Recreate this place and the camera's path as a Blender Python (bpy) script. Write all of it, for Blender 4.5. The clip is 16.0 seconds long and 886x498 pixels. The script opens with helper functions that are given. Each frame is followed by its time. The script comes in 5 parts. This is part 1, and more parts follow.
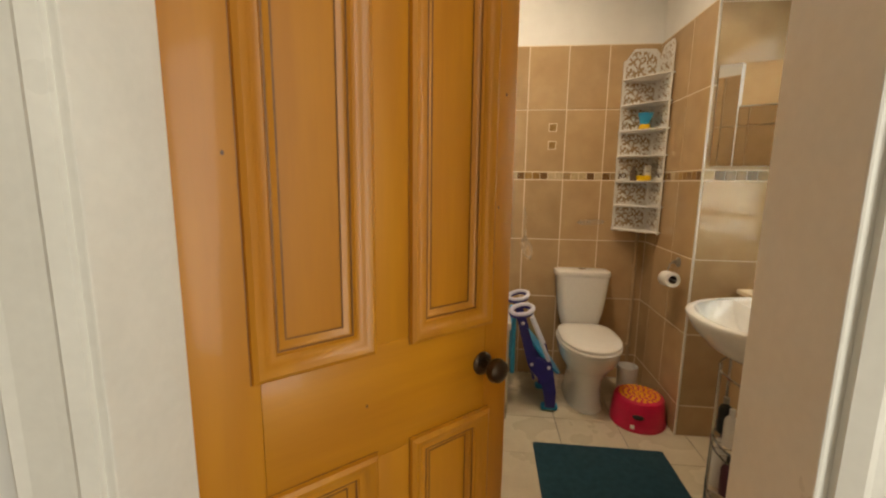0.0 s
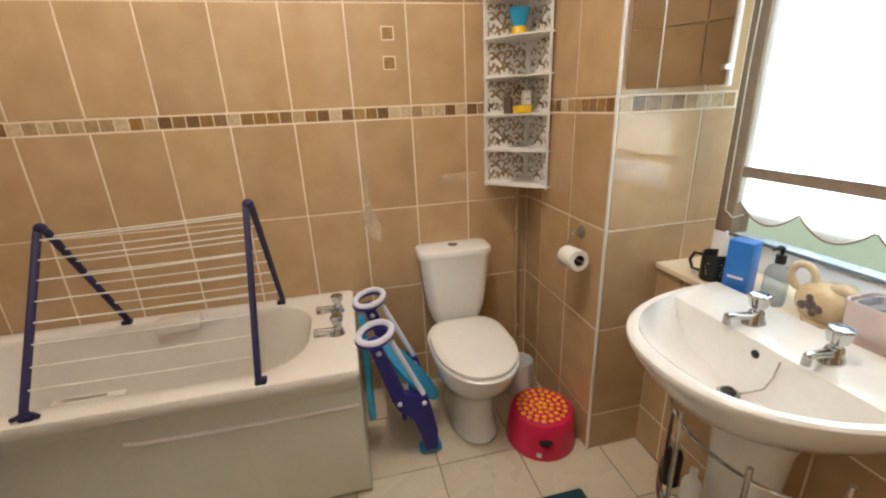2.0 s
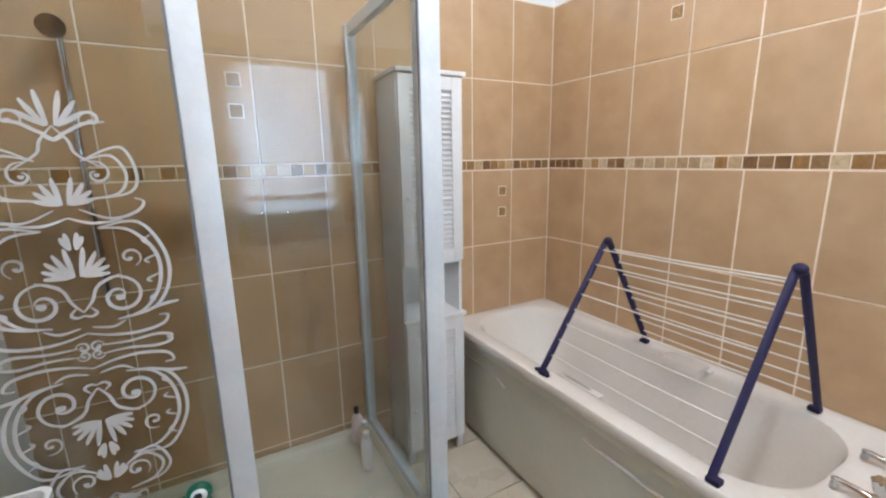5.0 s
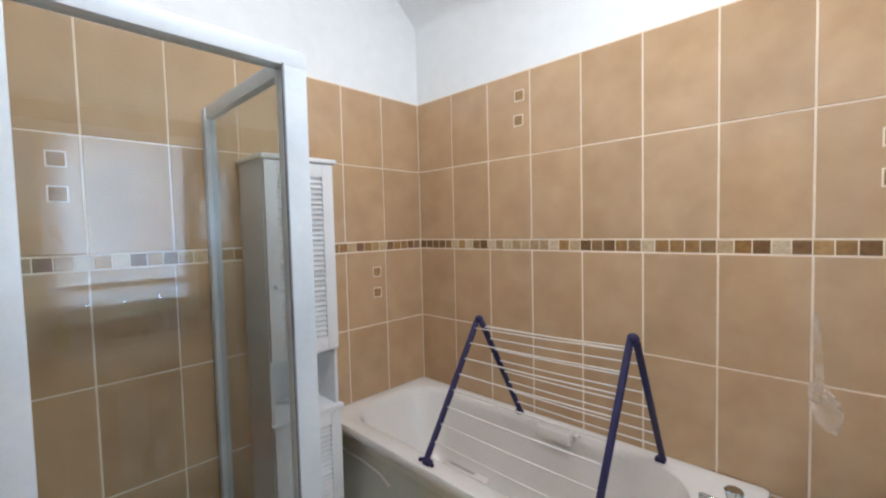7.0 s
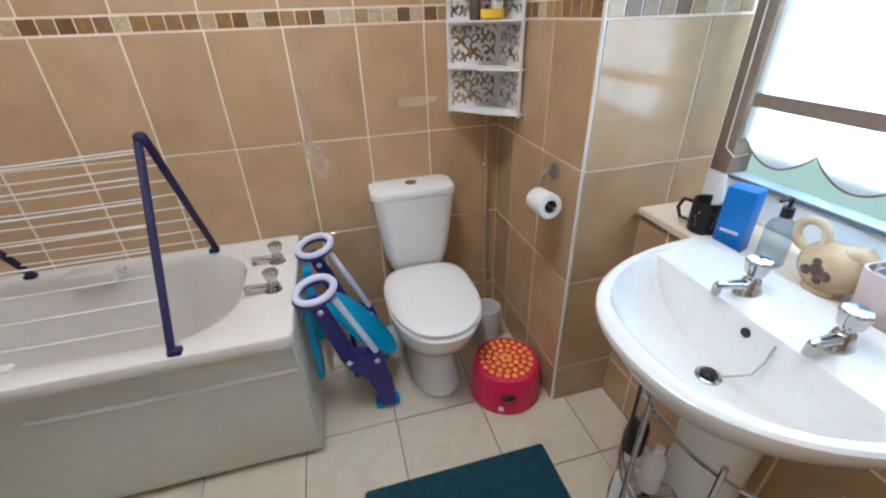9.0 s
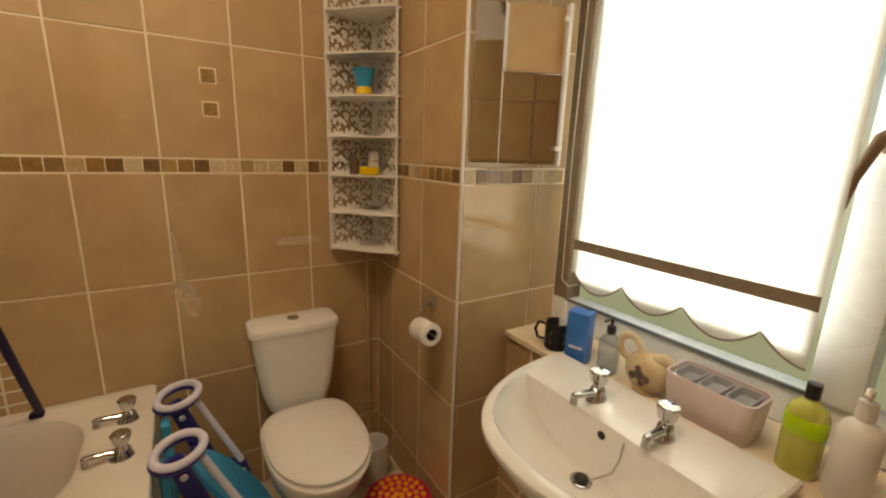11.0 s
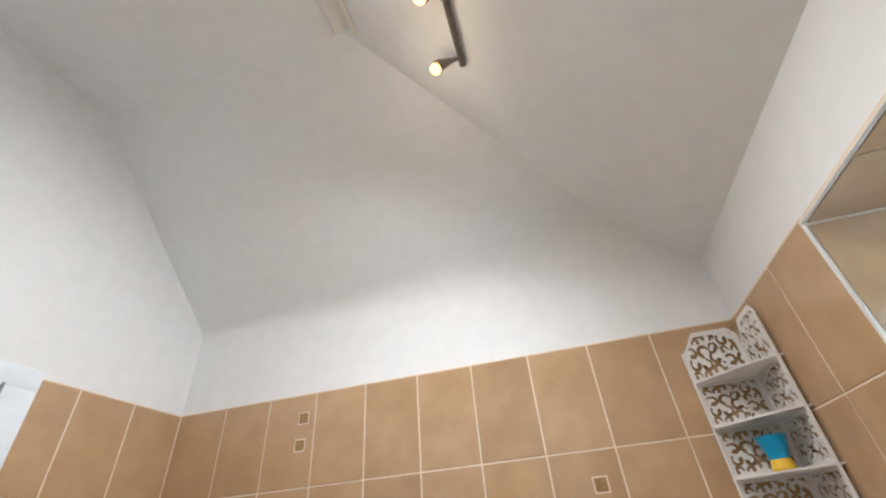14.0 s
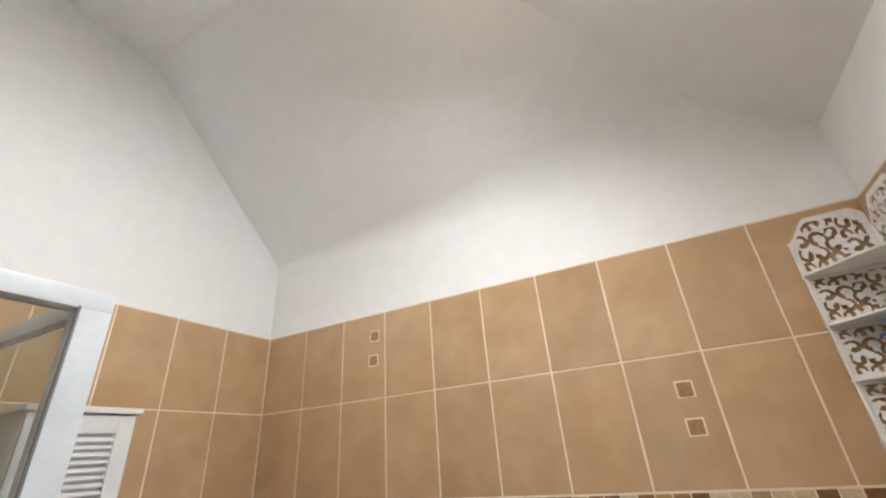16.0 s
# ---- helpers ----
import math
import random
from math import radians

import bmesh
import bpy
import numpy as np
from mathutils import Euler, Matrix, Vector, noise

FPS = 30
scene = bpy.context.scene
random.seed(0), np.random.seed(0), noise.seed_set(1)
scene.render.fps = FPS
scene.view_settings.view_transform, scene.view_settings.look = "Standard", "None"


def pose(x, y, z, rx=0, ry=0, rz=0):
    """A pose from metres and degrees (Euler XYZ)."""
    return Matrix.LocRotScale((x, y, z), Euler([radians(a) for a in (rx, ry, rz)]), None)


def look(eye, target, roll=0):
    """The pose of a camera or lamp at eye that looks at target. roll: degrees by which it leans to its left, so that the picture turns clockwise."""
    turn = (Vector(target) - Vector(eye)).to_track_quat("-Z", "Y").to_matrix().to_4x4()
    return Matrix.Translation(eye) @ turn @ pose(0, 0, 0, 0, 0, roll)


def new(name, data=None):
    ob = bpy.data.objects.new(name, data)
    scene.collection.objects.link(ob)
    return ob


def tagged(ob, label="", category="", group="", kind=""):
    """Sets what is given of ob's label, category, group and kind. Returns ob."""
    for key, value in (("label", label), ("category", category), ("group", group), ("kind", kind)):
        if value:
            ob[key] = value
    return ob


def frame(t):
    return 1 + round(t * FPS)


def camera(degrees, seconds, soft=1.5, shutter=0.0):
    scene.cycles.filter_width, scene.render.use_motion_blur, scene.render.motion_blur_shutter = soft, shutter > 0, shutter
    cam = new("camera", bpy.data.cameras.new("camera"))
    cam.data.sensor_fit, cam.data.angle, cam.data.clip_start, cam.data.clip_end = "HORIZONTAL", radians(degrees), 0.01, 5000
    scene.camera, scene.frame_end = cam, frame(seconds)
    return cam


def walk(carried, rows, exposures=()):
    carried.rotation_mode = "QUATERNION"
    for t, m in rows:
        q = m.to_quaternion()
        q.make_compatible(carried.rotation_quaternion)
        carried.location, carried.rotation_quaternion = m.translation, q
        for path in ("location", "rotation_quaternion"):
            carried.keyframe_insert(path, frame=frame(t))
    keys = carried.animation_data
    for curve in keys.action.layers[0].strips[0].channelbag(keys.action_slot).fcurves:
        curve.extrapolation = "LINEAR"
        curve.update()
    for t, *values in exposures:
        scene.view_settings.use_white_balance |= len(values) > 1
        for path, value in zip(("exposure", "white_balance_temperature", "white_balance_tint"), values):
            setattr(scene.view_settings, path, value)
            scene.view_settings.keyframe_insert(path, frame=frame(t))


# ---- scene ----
cam = camera(93.3, 16.0, 2.2)
PATH = [
    (0, (-0.05, -0.2, 1.357), (-0.259, 1.764, 1.039), 0.7),
    (0.5, (-0.026, 0.103, 1.307), (0.08, 2.076, 0.999), 0.3),
    (1, (-0.034, 0.347, 1.314), (0.32, 2.272, 0.904), -1.4),
    (1.5, (0.043, 0.652, 1.364), (0.51, 2.502, 0.764), -1.6),
    (2, (0.127, 0.774, 1.425), (0.537, 2.621, 0.775), -2.5),
    (2.5, (0.199, 0.888, 1.421), (-0.021, 2.785, 0.827), -3.5),
    (3, (0.274, 0.996, 1.44), (-0.547, 2.717, 0.835), -4.1),
    (3.5, (0.282, 1.02, 1.426), (-0.975, 2.45, 0.814), -4.4),
    (4, (0.277, 0.985, 1.401), (-1.233, 2.123, 0.747), -3.1),
    (4.5, (0.257, 0.955, 1.405), (-1.397, 1.921, 0.83), -2.2),
    (4.7, (0.267, 0.965, 1.414), (-1.45, 1.872, 0.936), -2.2),
    (7, (0.261, 0.982, 1.488), (-1.126, 2.42, 1.393), -1.4),
    (7.5, (0.264, 0.978, 1.457), (-0.693, 2.696, 1.095), -0.9),
    (8, (0.266, 0.965, 1.447), (-0.26, 2.764, 0.75), -1.1),
    (8.5, (0.278, 0.968, 1.442), (0.152, 2.742, 0.533), -2.6),
    (9, (0.300, 0.984, 1.404), (0.726, 2.674, 0.420), -2.05),
    (11.3, (0.231, 0.919, 1.483), (1.273, 2.593, 1.148), 0.8),
    (11.5, (0.236, 0.925, 1.485), (1.134, 2.695, 1.234), 0.1),
    (12, (0.235, 0.93, 1.489), (0.67, 2.876, 1.646), -1.8),
    (12.5, (0.242, 0.935, 1.495), (0.403, 2.865, 1.997), -3.8),
    (13, (0.246, 0.935, 1.5), (0.138, 2.763, 2.304), -4.7),
    (13.5, (0.265, 0.909, 1.589), (-0.002, 2.623, 2.585), -5.3),
    (14, (0.287, 0.918, 1.594), (-0.089, 2.515, 2.739), -5.5),
    (14.5, (0.31, 0.984, 1.609), (-0.218, 2.474, 2.834), -5.4),
    (15, (0.316, 1.035, 1.612), (-0.312, 2.453, 2.876), -5.4),
    (15.5, (0.323, 1.054, 1.596), (-0.377, 2.514, 2.77), -5.2),
    (16, (0.313, 1.077, 1.579), (-0.467, 2.693, 2.461), -4.4),
]
EXPOSURES = [(0, -0.55, 8800, 11), (0.5, -0.4, 11000, 14), (1, -0.3, 9600, 11), (1.5, -0.05, 7200, 10), (2, 0.0, 6700, 10), (3, 0.38, 5100, 8), (4.7, 0.32, 5300, 9), (7, 0.0, 5200, 8), (8.5, 0.3, 5000, 8), (9.2, 0.0, 5300, 8), (11.3, -0.92, 12200, 17), (12.0, -1.0, 16500, 24), (12.5, -0.8, 14300, 21), (13, -0.38, 7800, 13), (13.5, -0.25, 5600, 10), (14.5, -0.32, 5700, 10), (16, -0.25, 5800, 10)]
walk(cam, [(t, look(eye, target, roll)) for t, eye, target, roll in PATH], EXPOSURES)

# ---- world and large lights ----
world = bpy.data.worlds.new("world")
scene.world = world
world.use_nodes = True
wn = world.node_tree.nodes
sky = wn.new("ShaderNodeTexSky")
sky.sky_type = "NISHITA"
sky.sun_disc = False
sky.sun_elevation = radians(40)
sky.sun_rotation = radians(200)
world.node_tree.links.new(sky.outputs[0], wn["Background"].inputs[0])
wn["Background"].inputs[1].default_value = 0.12


def lamp(name, kind, m, energy, colour, size, size_y=0.0):
    data = bpy.data.lights.new(name, kind)
    data.energy, data.color = energy, colour
    if kind == "AREA":
        data.shape, data.size, data.size_y = "RECTANGLE", size, size_y
    else:
        data.shadow_soft_size = size
    ob = new(name, data)
    ob.matrix_basis = m
    return ob


# daylight in the window opening, behind the blind
lamp("window_daylight", "AREA", look((1.386, 1.535, 1.59), (0.0, 1.535, 1.59)), 31, (0.71, 0.87, 1.0), 0.63, 1.05)
# unseen lamp added by the landing wall, standing for daylight outside the door
lamp("landing_fill", "AREA", look((1.10, -0.85, 1.35), (-0.6, -0.2, 1.25)), 64, (0.82, 0.92, 1.0), 1.2, 2.0)
# the three bulbs of the ceiling spotlight bar, each head turned its own way
SPOTS = [((0.108, 1.83, 3.085), 44.0, (-0.28, -0.10, -0.95)), ((0.135, 1.56, 3.07), 42.0, (-0.30, -0.02, -0.95)), ((0.15, 1.30, 3.06), 34.0, (-0.34, -0.05, -0.94))]
for place, watts, way in SPOTS:
    p = Vector((place[0] - 0.025, place[1], place[2] - 0.045))
    ob = lamp("spot_bulb_light", "SPOT", look(p, p + Vector(way)), watts, (1.0, 0.90, 0.78), 0.05)
    ob.data.spot_size, ob.data.spot_blend = radians(177), 0.85
    lamp("bulb_spill_light", "POINT", Matrix.Translation(p), 0.7, (1.0, 0.74, 0.45), 0.05)

# ---- materials ----
MATS = {}


def material(name, colour, rough=0.5, metal=0.0, second=None, scale=8.0, bump=0.0, bump_scale=60.0, coat=0.0, spread=0.0, wave=None):
    """A surface with two scales of variation: broad patches towards a second colour and fine grain; spread varies piece from piece."""
    if name in MATS:
        return MATS[name]
    m = bpy.data.materials.new(name)
    m.use_nodes = True
    nt = m.node_tree
    N, L = nt.nodes, nt.links
    b = N["Principled BSDF"]
    b.inputs["Roughness"].default_value = rough
    b.inputs["Metallic"].default_value = metal
    b.inputs["Coat Weight"].default_value = coat
    b.inputs["Coat Roughness"].default_value = 0.08
    tc = N.new("ShaderNodeTexCoord")
    info = N.new("ShaderNodeObjectInfo")
    shift = N.new("ShaderNodeVectorMath")
    shift.operation = "MULTIPLY_ADD"
    comb = N.new("ShaderNodeCombineXYZ")
    for i in range(3):
        L.new(info.outputs["Random"], comb.inputs[i])
    L.new(comb.outputs[0], shift.inputs[0])
    shift.inputs[1].default_value = (17.0, 23.0, 31.0)
    L.new(tc.outputs["Object"], shift.inputs[2])
    vec = shift.outputs[0]
    big = N.new("ShaderNodeTexNoise")
    big.inputs["Scale"].default_value = scale
    big.inputs["Detail"].default_value = 4.0
    fine = N.new("ShaderNodeTexNoise")
    fine.inputs["Scale"].default_value = bump_scale
    fine.inputs["Detail"].default_value = 3.0
    if wave:
        mp = N.new("ShaderNodeMapping")
        mp.inputs["Scale"].default_value = wave
        L.new(vec, mp.inputs["Vector"])
        L.new(mp.outputs[0], big.inputs["Vector"])
        L.new(mp.outputs[0], fine.inputs["Vector"])
    else:
        L.new(vec, big.inputs["Vector"])
        L.new(vec, fine.inputs["Vector"])
    ramp = N.new("ShaderNodeMapRange")
    ramp.inputs["From Min"].default_value, ramp.inputs["From Max"].default_value = 0.32, 0.68
    L.new(big.outputs["Fac"], ramp.inputs["Value"])
    mix = N.new("ShaderNodeMix")
    mix.data_type = "RGBA"
    second = second or [c * 0.9 for c in colour]
    mix.inputs["A"].default_value = (*colour, 1)
    mix.inputs["B"].default_value = (*second, 1)
    L.new(ramp.outputs[0], mix.inputs["Factor"])
    out = mix.outputs["Result"]
    hsv = N.new("ShaderNodeHueSaturation")
    vary = N.new("ShaderNodeMapRange")
    vary.inputs["To Min"].default_value, vary.inputs["To Max"].default_value = 1.0 - spread, 1.0 + spread
    L.new(info.outputs["Random"], vary.inputs["Value"])
    grain = N.new("ShaderNodeMapRange")
    grain.inputs["To Min"].default_value, grain.inputs["To Max"].default_value = 0.95, 1.05
    L.new(fine.outputs["Fac"], grain.inputs["Value"])
    mul = N.new("ShaderNodeMath")
    mul.operation = "MULTIPLY"
    L.new(vary.outputs[0], mul.inputs[0])
    L.new(grain.outputs[0], mul.inputs[1])
    L.new(mul.outputs[0], hsv.inputs["Value"])
    L.new(out, hsv.inputs["Color"])
    L.new(hsv.outputs[0], b.inputs["Base Color"])
    rr_ = N.new("ShaderNodeMapRange")
    rr_.inputs["To Min"].default_value, rr_.inputs["To Max"].default_value = max(rough - 0.06, 0.02), min(rough + 0.06, 1.0)
    L.new(big.outputs["Fac"], rr_.inputs["Value"])
    L.new(rr_.outputs[0], b.inputs["Roughness"])
    if bump:
        bp = N.new("ShaderNodeBump")
        bp.inputs["Strength"].default_value = bump
        bp.inputs["Distance"].default_value = 0.003
        L.new(fine.outputs["Fac"], bp.inputs["Height"])
        L.new(bp.outputs[0], b.inputs["Normal"])
    MATS[name] = m
    return m


def glass_material(name, tint=(0.97, 0.99, 0.98), rough=0.0, gloss=0.07):
    """Thin clear glass: mostly passes light, with a weak mirror sheen by Fresnel."""
    m = bpy.data.materials.new(name)
    m.use_nodes = True
    nt = m.node_tree
    nt.nodes.clear()
    out = nt.nodes.new("ShaderNodeOutputMaterial")
    mix = nt.nodes.new("ShaderNodeMixShader")
    tr = nt.nodes.new("ShaderNodeBsdfTransparent")
    gl = nt.nodes.new("ShaderNodeBsdfGlossy")
    lw = nt.nodes.new("ShaderNodeLayerWeight")
    lw.inputs["Blend"].default_value = 0.5
    pw = nt.nodes.new("ShaderNodeMath")
    pw.operation, pw.inputs[1].default_value = "POWER", 4.0
    fr = nt.nodes.new("ShaderNodeMath")
    fr.operation = "MULTIPLY_ADD"
    fr.inputs[1].default_value, fr.inputs[2].default_value = 0.38, gloss / 2
    nt.links.new(lw.outputs["Facing"], pw.inputs[0])
    nt.links.new(pw.outputs[0], fr.inputs[0])
    gl.inputs["Roughness"].default_value = rough
    tr.inputs[0].default_value = (*tint, 1)
    nt.links.new(fr.outputs[0], mix.inputs[0])
    nt.links.new(tr.outputs[0], mix.inputs[1])
    nt.links.new(gl.outputs[0], mix.inputs[2])
    nt.links.new(mix.outputs[0], out.inputs[0])
    return m


def sheer_material(name, colour, through_share):
    """Cloth that lets light through."""
    m = bpy.data.materials.new(name)
    m.use_nodes = True
    nt = m.node_tree
    nt.nodes.clear()
    out = nt.nodes.new("ShaderNodeOutputMaterial")
    mix = nt.nodes.new("ShaderNodeMixShader")
    a = nt.nodes.new("ShaderNodeBsdfDiffuse")
    b = nt.nodes.new("ShaderNodeBsdfTranslucent")
    n = nt.nodes.new("ShaderNodeTexNoise")
    n.inputs["Scale"].default_value = 350
    tc = nt.nodes.new("ShaderNodeTexCoord")
    nt.links.new(tc.outputs["Object"], n.inputs["Vector"])
    cr = nt.nodes.new("ShaderNodeMapRange")
    cr.inputs["To Min"].default_value, cr.inputs["To Max"].default_value = 0.93, 1.0
    nt.links.new(n.outputs["Fac"], cr.inputs["Value"])
    hs = nt.nodes.new("ShaderNodeHueSaturation")
    hs.inputs["Color"].default_value = (*colour, 1)
    nt.links.new(cr.outputs[0], hs.inputs["Value"])
    for s in (a, b):
        nt.links.new(hs.outputs[0], s.inputs["Color"])
    mix.inputs[0].default_value = through_share
    nt.links.new(a.outputs[0], mix.inputs[1])
    nt.links.new(b.outputs[0], mix.inputs[2])
    nt.links.new(mix.outputs[0], out.inputs[0])
    return m


def frosted_material(name, colour, share):
    """Etched glass: a white scattering skin that still lets part of the light through."""
    m = material(name, colour, 0.7, second=[c * 0.86 for c in colour], scale=30)
    m.node_tree.nodes["Principled BSDF"].inputs["Alpha"].default_value = share
    return m


def mosaic_material():
    """Brown, gold and cream mosaic pieces, each of one colour."""
    m = material("mosaic", (0.3, 0.18, 0.09), 0.18, scale=60, bump=0.25, bump_scale=120)
    nt = m.node_tree
    info = [n for n in nt.nodes if n.bl_idname == "ShaderNodeObjectInfo"][0]
    mix = [n for n in nt.nodes if n.bl_idname == "ShaderNodeMix"][0]
    for slot, shade in (("A", 1.0), ("B", 0.72)):
        cr = nt.nodes.new("ShaderNodeValToRGB")
        cr.color_ramp.interpolation = "CONSTANT"
        cols = [(0.34, 0.19, 0.065), (0.56, 0.40, 0.22), (0.22, 0.12, 0.05), (0.46, 0.28, 0.11), (0.62, 0.48, 0.29), (0.30, 0.18, 0.08), (0.44, 0.30, 0.16), (0.66, 0.52, 0.34)]
        e = cr.color_ramp.elements
        while len(e) < len(cols):
            e.new(0.5)
        for i, c in enumerate(cols):
            e[i].position = i / len(cols)
            e[i].color = (*[v * shade for v in c], 1)
        nt.links.new(info.outputs["Random"], cr.inputs[0])
        nt.links.new(cr.outputs[0], mix.inputs[slot])
    return m


def glow_material(name, colour, strength):
    m = bpy.data.materials.new(name)
    m.use_nodes = True
    b = m.node_tree.nodes["Principled BSDF"]
    b.inputs["Base Color"].default_value = (*colour, 1)
    b.inputs["Emission Color"].default_value = (*colour, 1)
    b.inputs["Emission Strength"].default_value = strength
    return m


TILE = material("wall_tile_glaze", (0.53, 0.364, 0.206), 0.08, second=(0.46, 0.304, 0.165), scale=7, bump=0.06, bump_scale=13, spread=0.05)
TILE.node_tree.nodes["Principled BSDF"].inputs["Specular IOR Level"].default_value = 0.55
GROUT = material("grout", (0.84, 0.72, 0.56), 0.8, second=(0.76, 0.63, 0.47), scale=9, bump=0.3, bump_scale=300)
MOSAIC = mosaic_material()
FLOOR_TILE = material("floor_tile", (0.66, 0.59, 0.46), 0.28, second=(0.58, 0.50, 0.38), scale=5, bump=0.08, bump_scale=90, spread=0.04)
FLOOR_GROUT = material("floor_grout", (0.22, 0.18, 0.14), 0.9, second=(0.15, 0.12, 0.1), scale=20)
PLASTER = material("white_plaster", (0.86, 0.865, 0.86), 0.75, second=(0.84, 0.845, 0.84), scale=1.2, bump=0.05, bump_scale=14)
# beige chosen to weaken and warm the bounce onto the door lining
LANDING = material("beige_bounce_wall", (0.50, 0.43, 0.35), 0.8, second=(0.46, 0.39, 0.31), scale=2.0, bump=0.1, bump_scale=60)
PAINT = material("white_gloss_paint", (0.80, 0.78, 0.73), 0.3, second=(0.74, 0.72, 0.67), scale=6, bump=0.08, bump_scale=70)
CERAMIC = material("white_ceramic", (0.82, 0.81, 0.79), 0.09, second=(0.79, 0.78, 0.76), scale=3, coat=0.5)
ACRYLIC = material("white_acrylic", (0.80, 0.76, 0.71), 0.16, second=(0.76, 0.71, 0.65), scale=3, coat=0.3)
SEAT = material("white_seat_plastic", (0.82, 0.79, 0.75), 0.2, second=(0.79, 0.76, 0.72), scale=4)
PIPE = material("beige_pipe_paint", (0.50, 0.36, 0.22), 0.35, second=(0.44, 0.31, 0.18), scale=10)
PANEL = material("bath_panel", (0.66, 0.65, 0.56), 0.3, second=(0.61, 0.60, 0.51), scale=2.5, bump=0.04)
CHROME = material("chrome", (0.58, 0.58, 0.58), 0.08, 1.0, second=(0.48, 0.48, 0.48), scale=20)
STEEL = material("dull_steel", (0.5, 0.48, 0.45), 0.3, 1.0, scale=30)
GUNMETAL = material("brushed_gunmetal", (0.22, 0.20, 0.18), 0.35, 0.8, second=(0.16, 0.145, 0.13), scale=30)
PINE = material("varnished_pine", (0.60, 0.245, 0.016), 0.44, second=(0.46, 0.168, 0.010), scale=2.0, bump=0.05, bump_scale=20, wave=(6, 6, 0.5), coat=0.15)
PINE_FRAME = material("varnished_pine_rail", (0.61, 0.255, 0.018), 0.36, second=(0.48, 0.18, 0.011), scale=2.0, bump=0.05, bump_scale=18, wave=(0.6, 0.6, 6), coat=0.15)
# dark brown that stands for the shade inside the door's moulding grooves
GROOVE_SHADE = material("painted_groove_shade", (0.25, 0.095, 0.013), 0.5, second=(0.15, 0.055, 0.010), scale=14)
KNOT = material("pine_knot", (0.24, 0.095, 0.02), 0.4, second=(0.09, 0.04, 0.015), scale=40)
BRONZE = material("dark_bronze", (0.10, 0.07, 0.05), 0.32, 0.9, second=(0.05, 0.035, 0.025), scale=25)
UPVC = material("white_frame_plastic", (0.80, 0.82, 0.84), 0.28, second=(0.74, 0.76, 0.78), scale=5)
SHOWER_FRAME = material("white_aluminium", (0.70, 0.74, 0.77), 0.3, second=(0.60, 0.64, 0.68), scale=6)
SEAL = material("grey_seal", (0.16, 0.18, 0.2), 0.5, scale=20)
CABINET = material("white_cabinet_paint", (0.80, 0.80, 0.80), 0.4, second=(0.75, 0.75, 0.75), scale=6, bump=0.04)
NAVY = material("navy_plastic", (0.012, 0.007, 0.065), 0.55, second=(0.009, 0.006, 0.05), scale=20, bump=0.1)
CORD = material("white_cord", (0.80, 0.77, 0.70), 0.5, scale=50)
BLUE = material("royal_blue_plastic", (0.03, 0.025, 0.23), 0.35, second=(0.022, 0.02, 0.17), scale=18, bump=0.05)
CYAN = material("sky_blue_plastic", (0.02, 0.38, 0.68), 0.4, second=(0.018, 0.31, 0.58), scale=14, bump=0.05)
LILAC = material("pale_lilac_plastic", (0.70, 0.70, 0.82), 0.4, second=(0.64, 0.63, 0.76), scale=18)
RED = material("red_plastic", (0.70, 0.014, 0.085), 0.35, second=(0.60, 0.012, 0.07), scale=12, bump=0.05)
YELLOW = material("yellow_rubber", (0.90, 0.44, 0.03), 0.5, second=(0.82, 0.36, 0.02), scale=30)
LEMON = material("yellow_plastic", (0.84, 0.56, 0.03), 0.4, second=(0.74, 0.47, 0.025), scale=20)
TEAL = material("dark_teal_cloth", (0.006, 0.055, 0.085), 0.9, second=(0.004, 0.04, 0.065), scale=30, bump=0.6, bump_scale=500)
STRIPE_A = material("teal_stripe_cloth", (0.10, 0.42, 0.46), 0.9, second=(0.07, 0.33, 0.37), scale=40, bump=0.6, bump_scale=400)
STRIPE_B = material("white_stripe_cloth", (0.74, 0.76, 0.74), 0.9, second=(0.65, 0.67, 0.66), scale=40, bump=0.6, bump_scale=400)
PAPER = material("white_tissue", (0.80, 0.78, 0.75), 0.9, second=(0.74, 0.72, 0.69), scale=50, bump=0.3, bump_scale=300)
CARD = material("brown_card", (0.12, 0.08, 0.055), 0.8, scale=40)
FRET = material("white_fret_board", (0.82, 0.80, 0.77), 0.5, second=(0.77, 0.75, 0.71), scale=12, bump=0.05)
BLACK = material("black_plastic", (0.012, 0.012, 0.013), 0.35, scale=25)
BLUE_CARD = material("blue_carton", (0.02, 0.20, 0.66), 0.4, second=(0.015, 0.16, 0.56), scale=8)
CREAM = material("cream_glazed_pottery", (0.74, 0.64, 0.45), 0.22, second=(0.58, 0.45, 0.27), scale=16, coat=0.4)
PINKISH = material("pale_pink_plastic", (0.74, 0.63, 0.65), 0.35, second=(0.69, 0.58, 0.60), scale=8)
GREY = material("grey_liner", (0.40, 0.41, 0.44), 0.5, scale=12)
LIME = material("lime_label", (0.42, 0.72, 0.03), 0.4, second=(0.62, 0.70, 0.04), scale=6)
LIQUID = material("yellow_soap", (0.60, 0.62, 0.16), 0.12, second=(0.52, 0.54, 0.12), scale=5, coat=0.6)
GREEN = material("green_plastic", (0.06, 0.36, 0.02), 0.3, second=(0.045, 0.28, 0.015), scale=12)
DARKGREEN = material("dark_green_plastic", (0.01, 0.11, 0.06), 0.35, second=(0.008, 0.085, 0.045), scale=15)
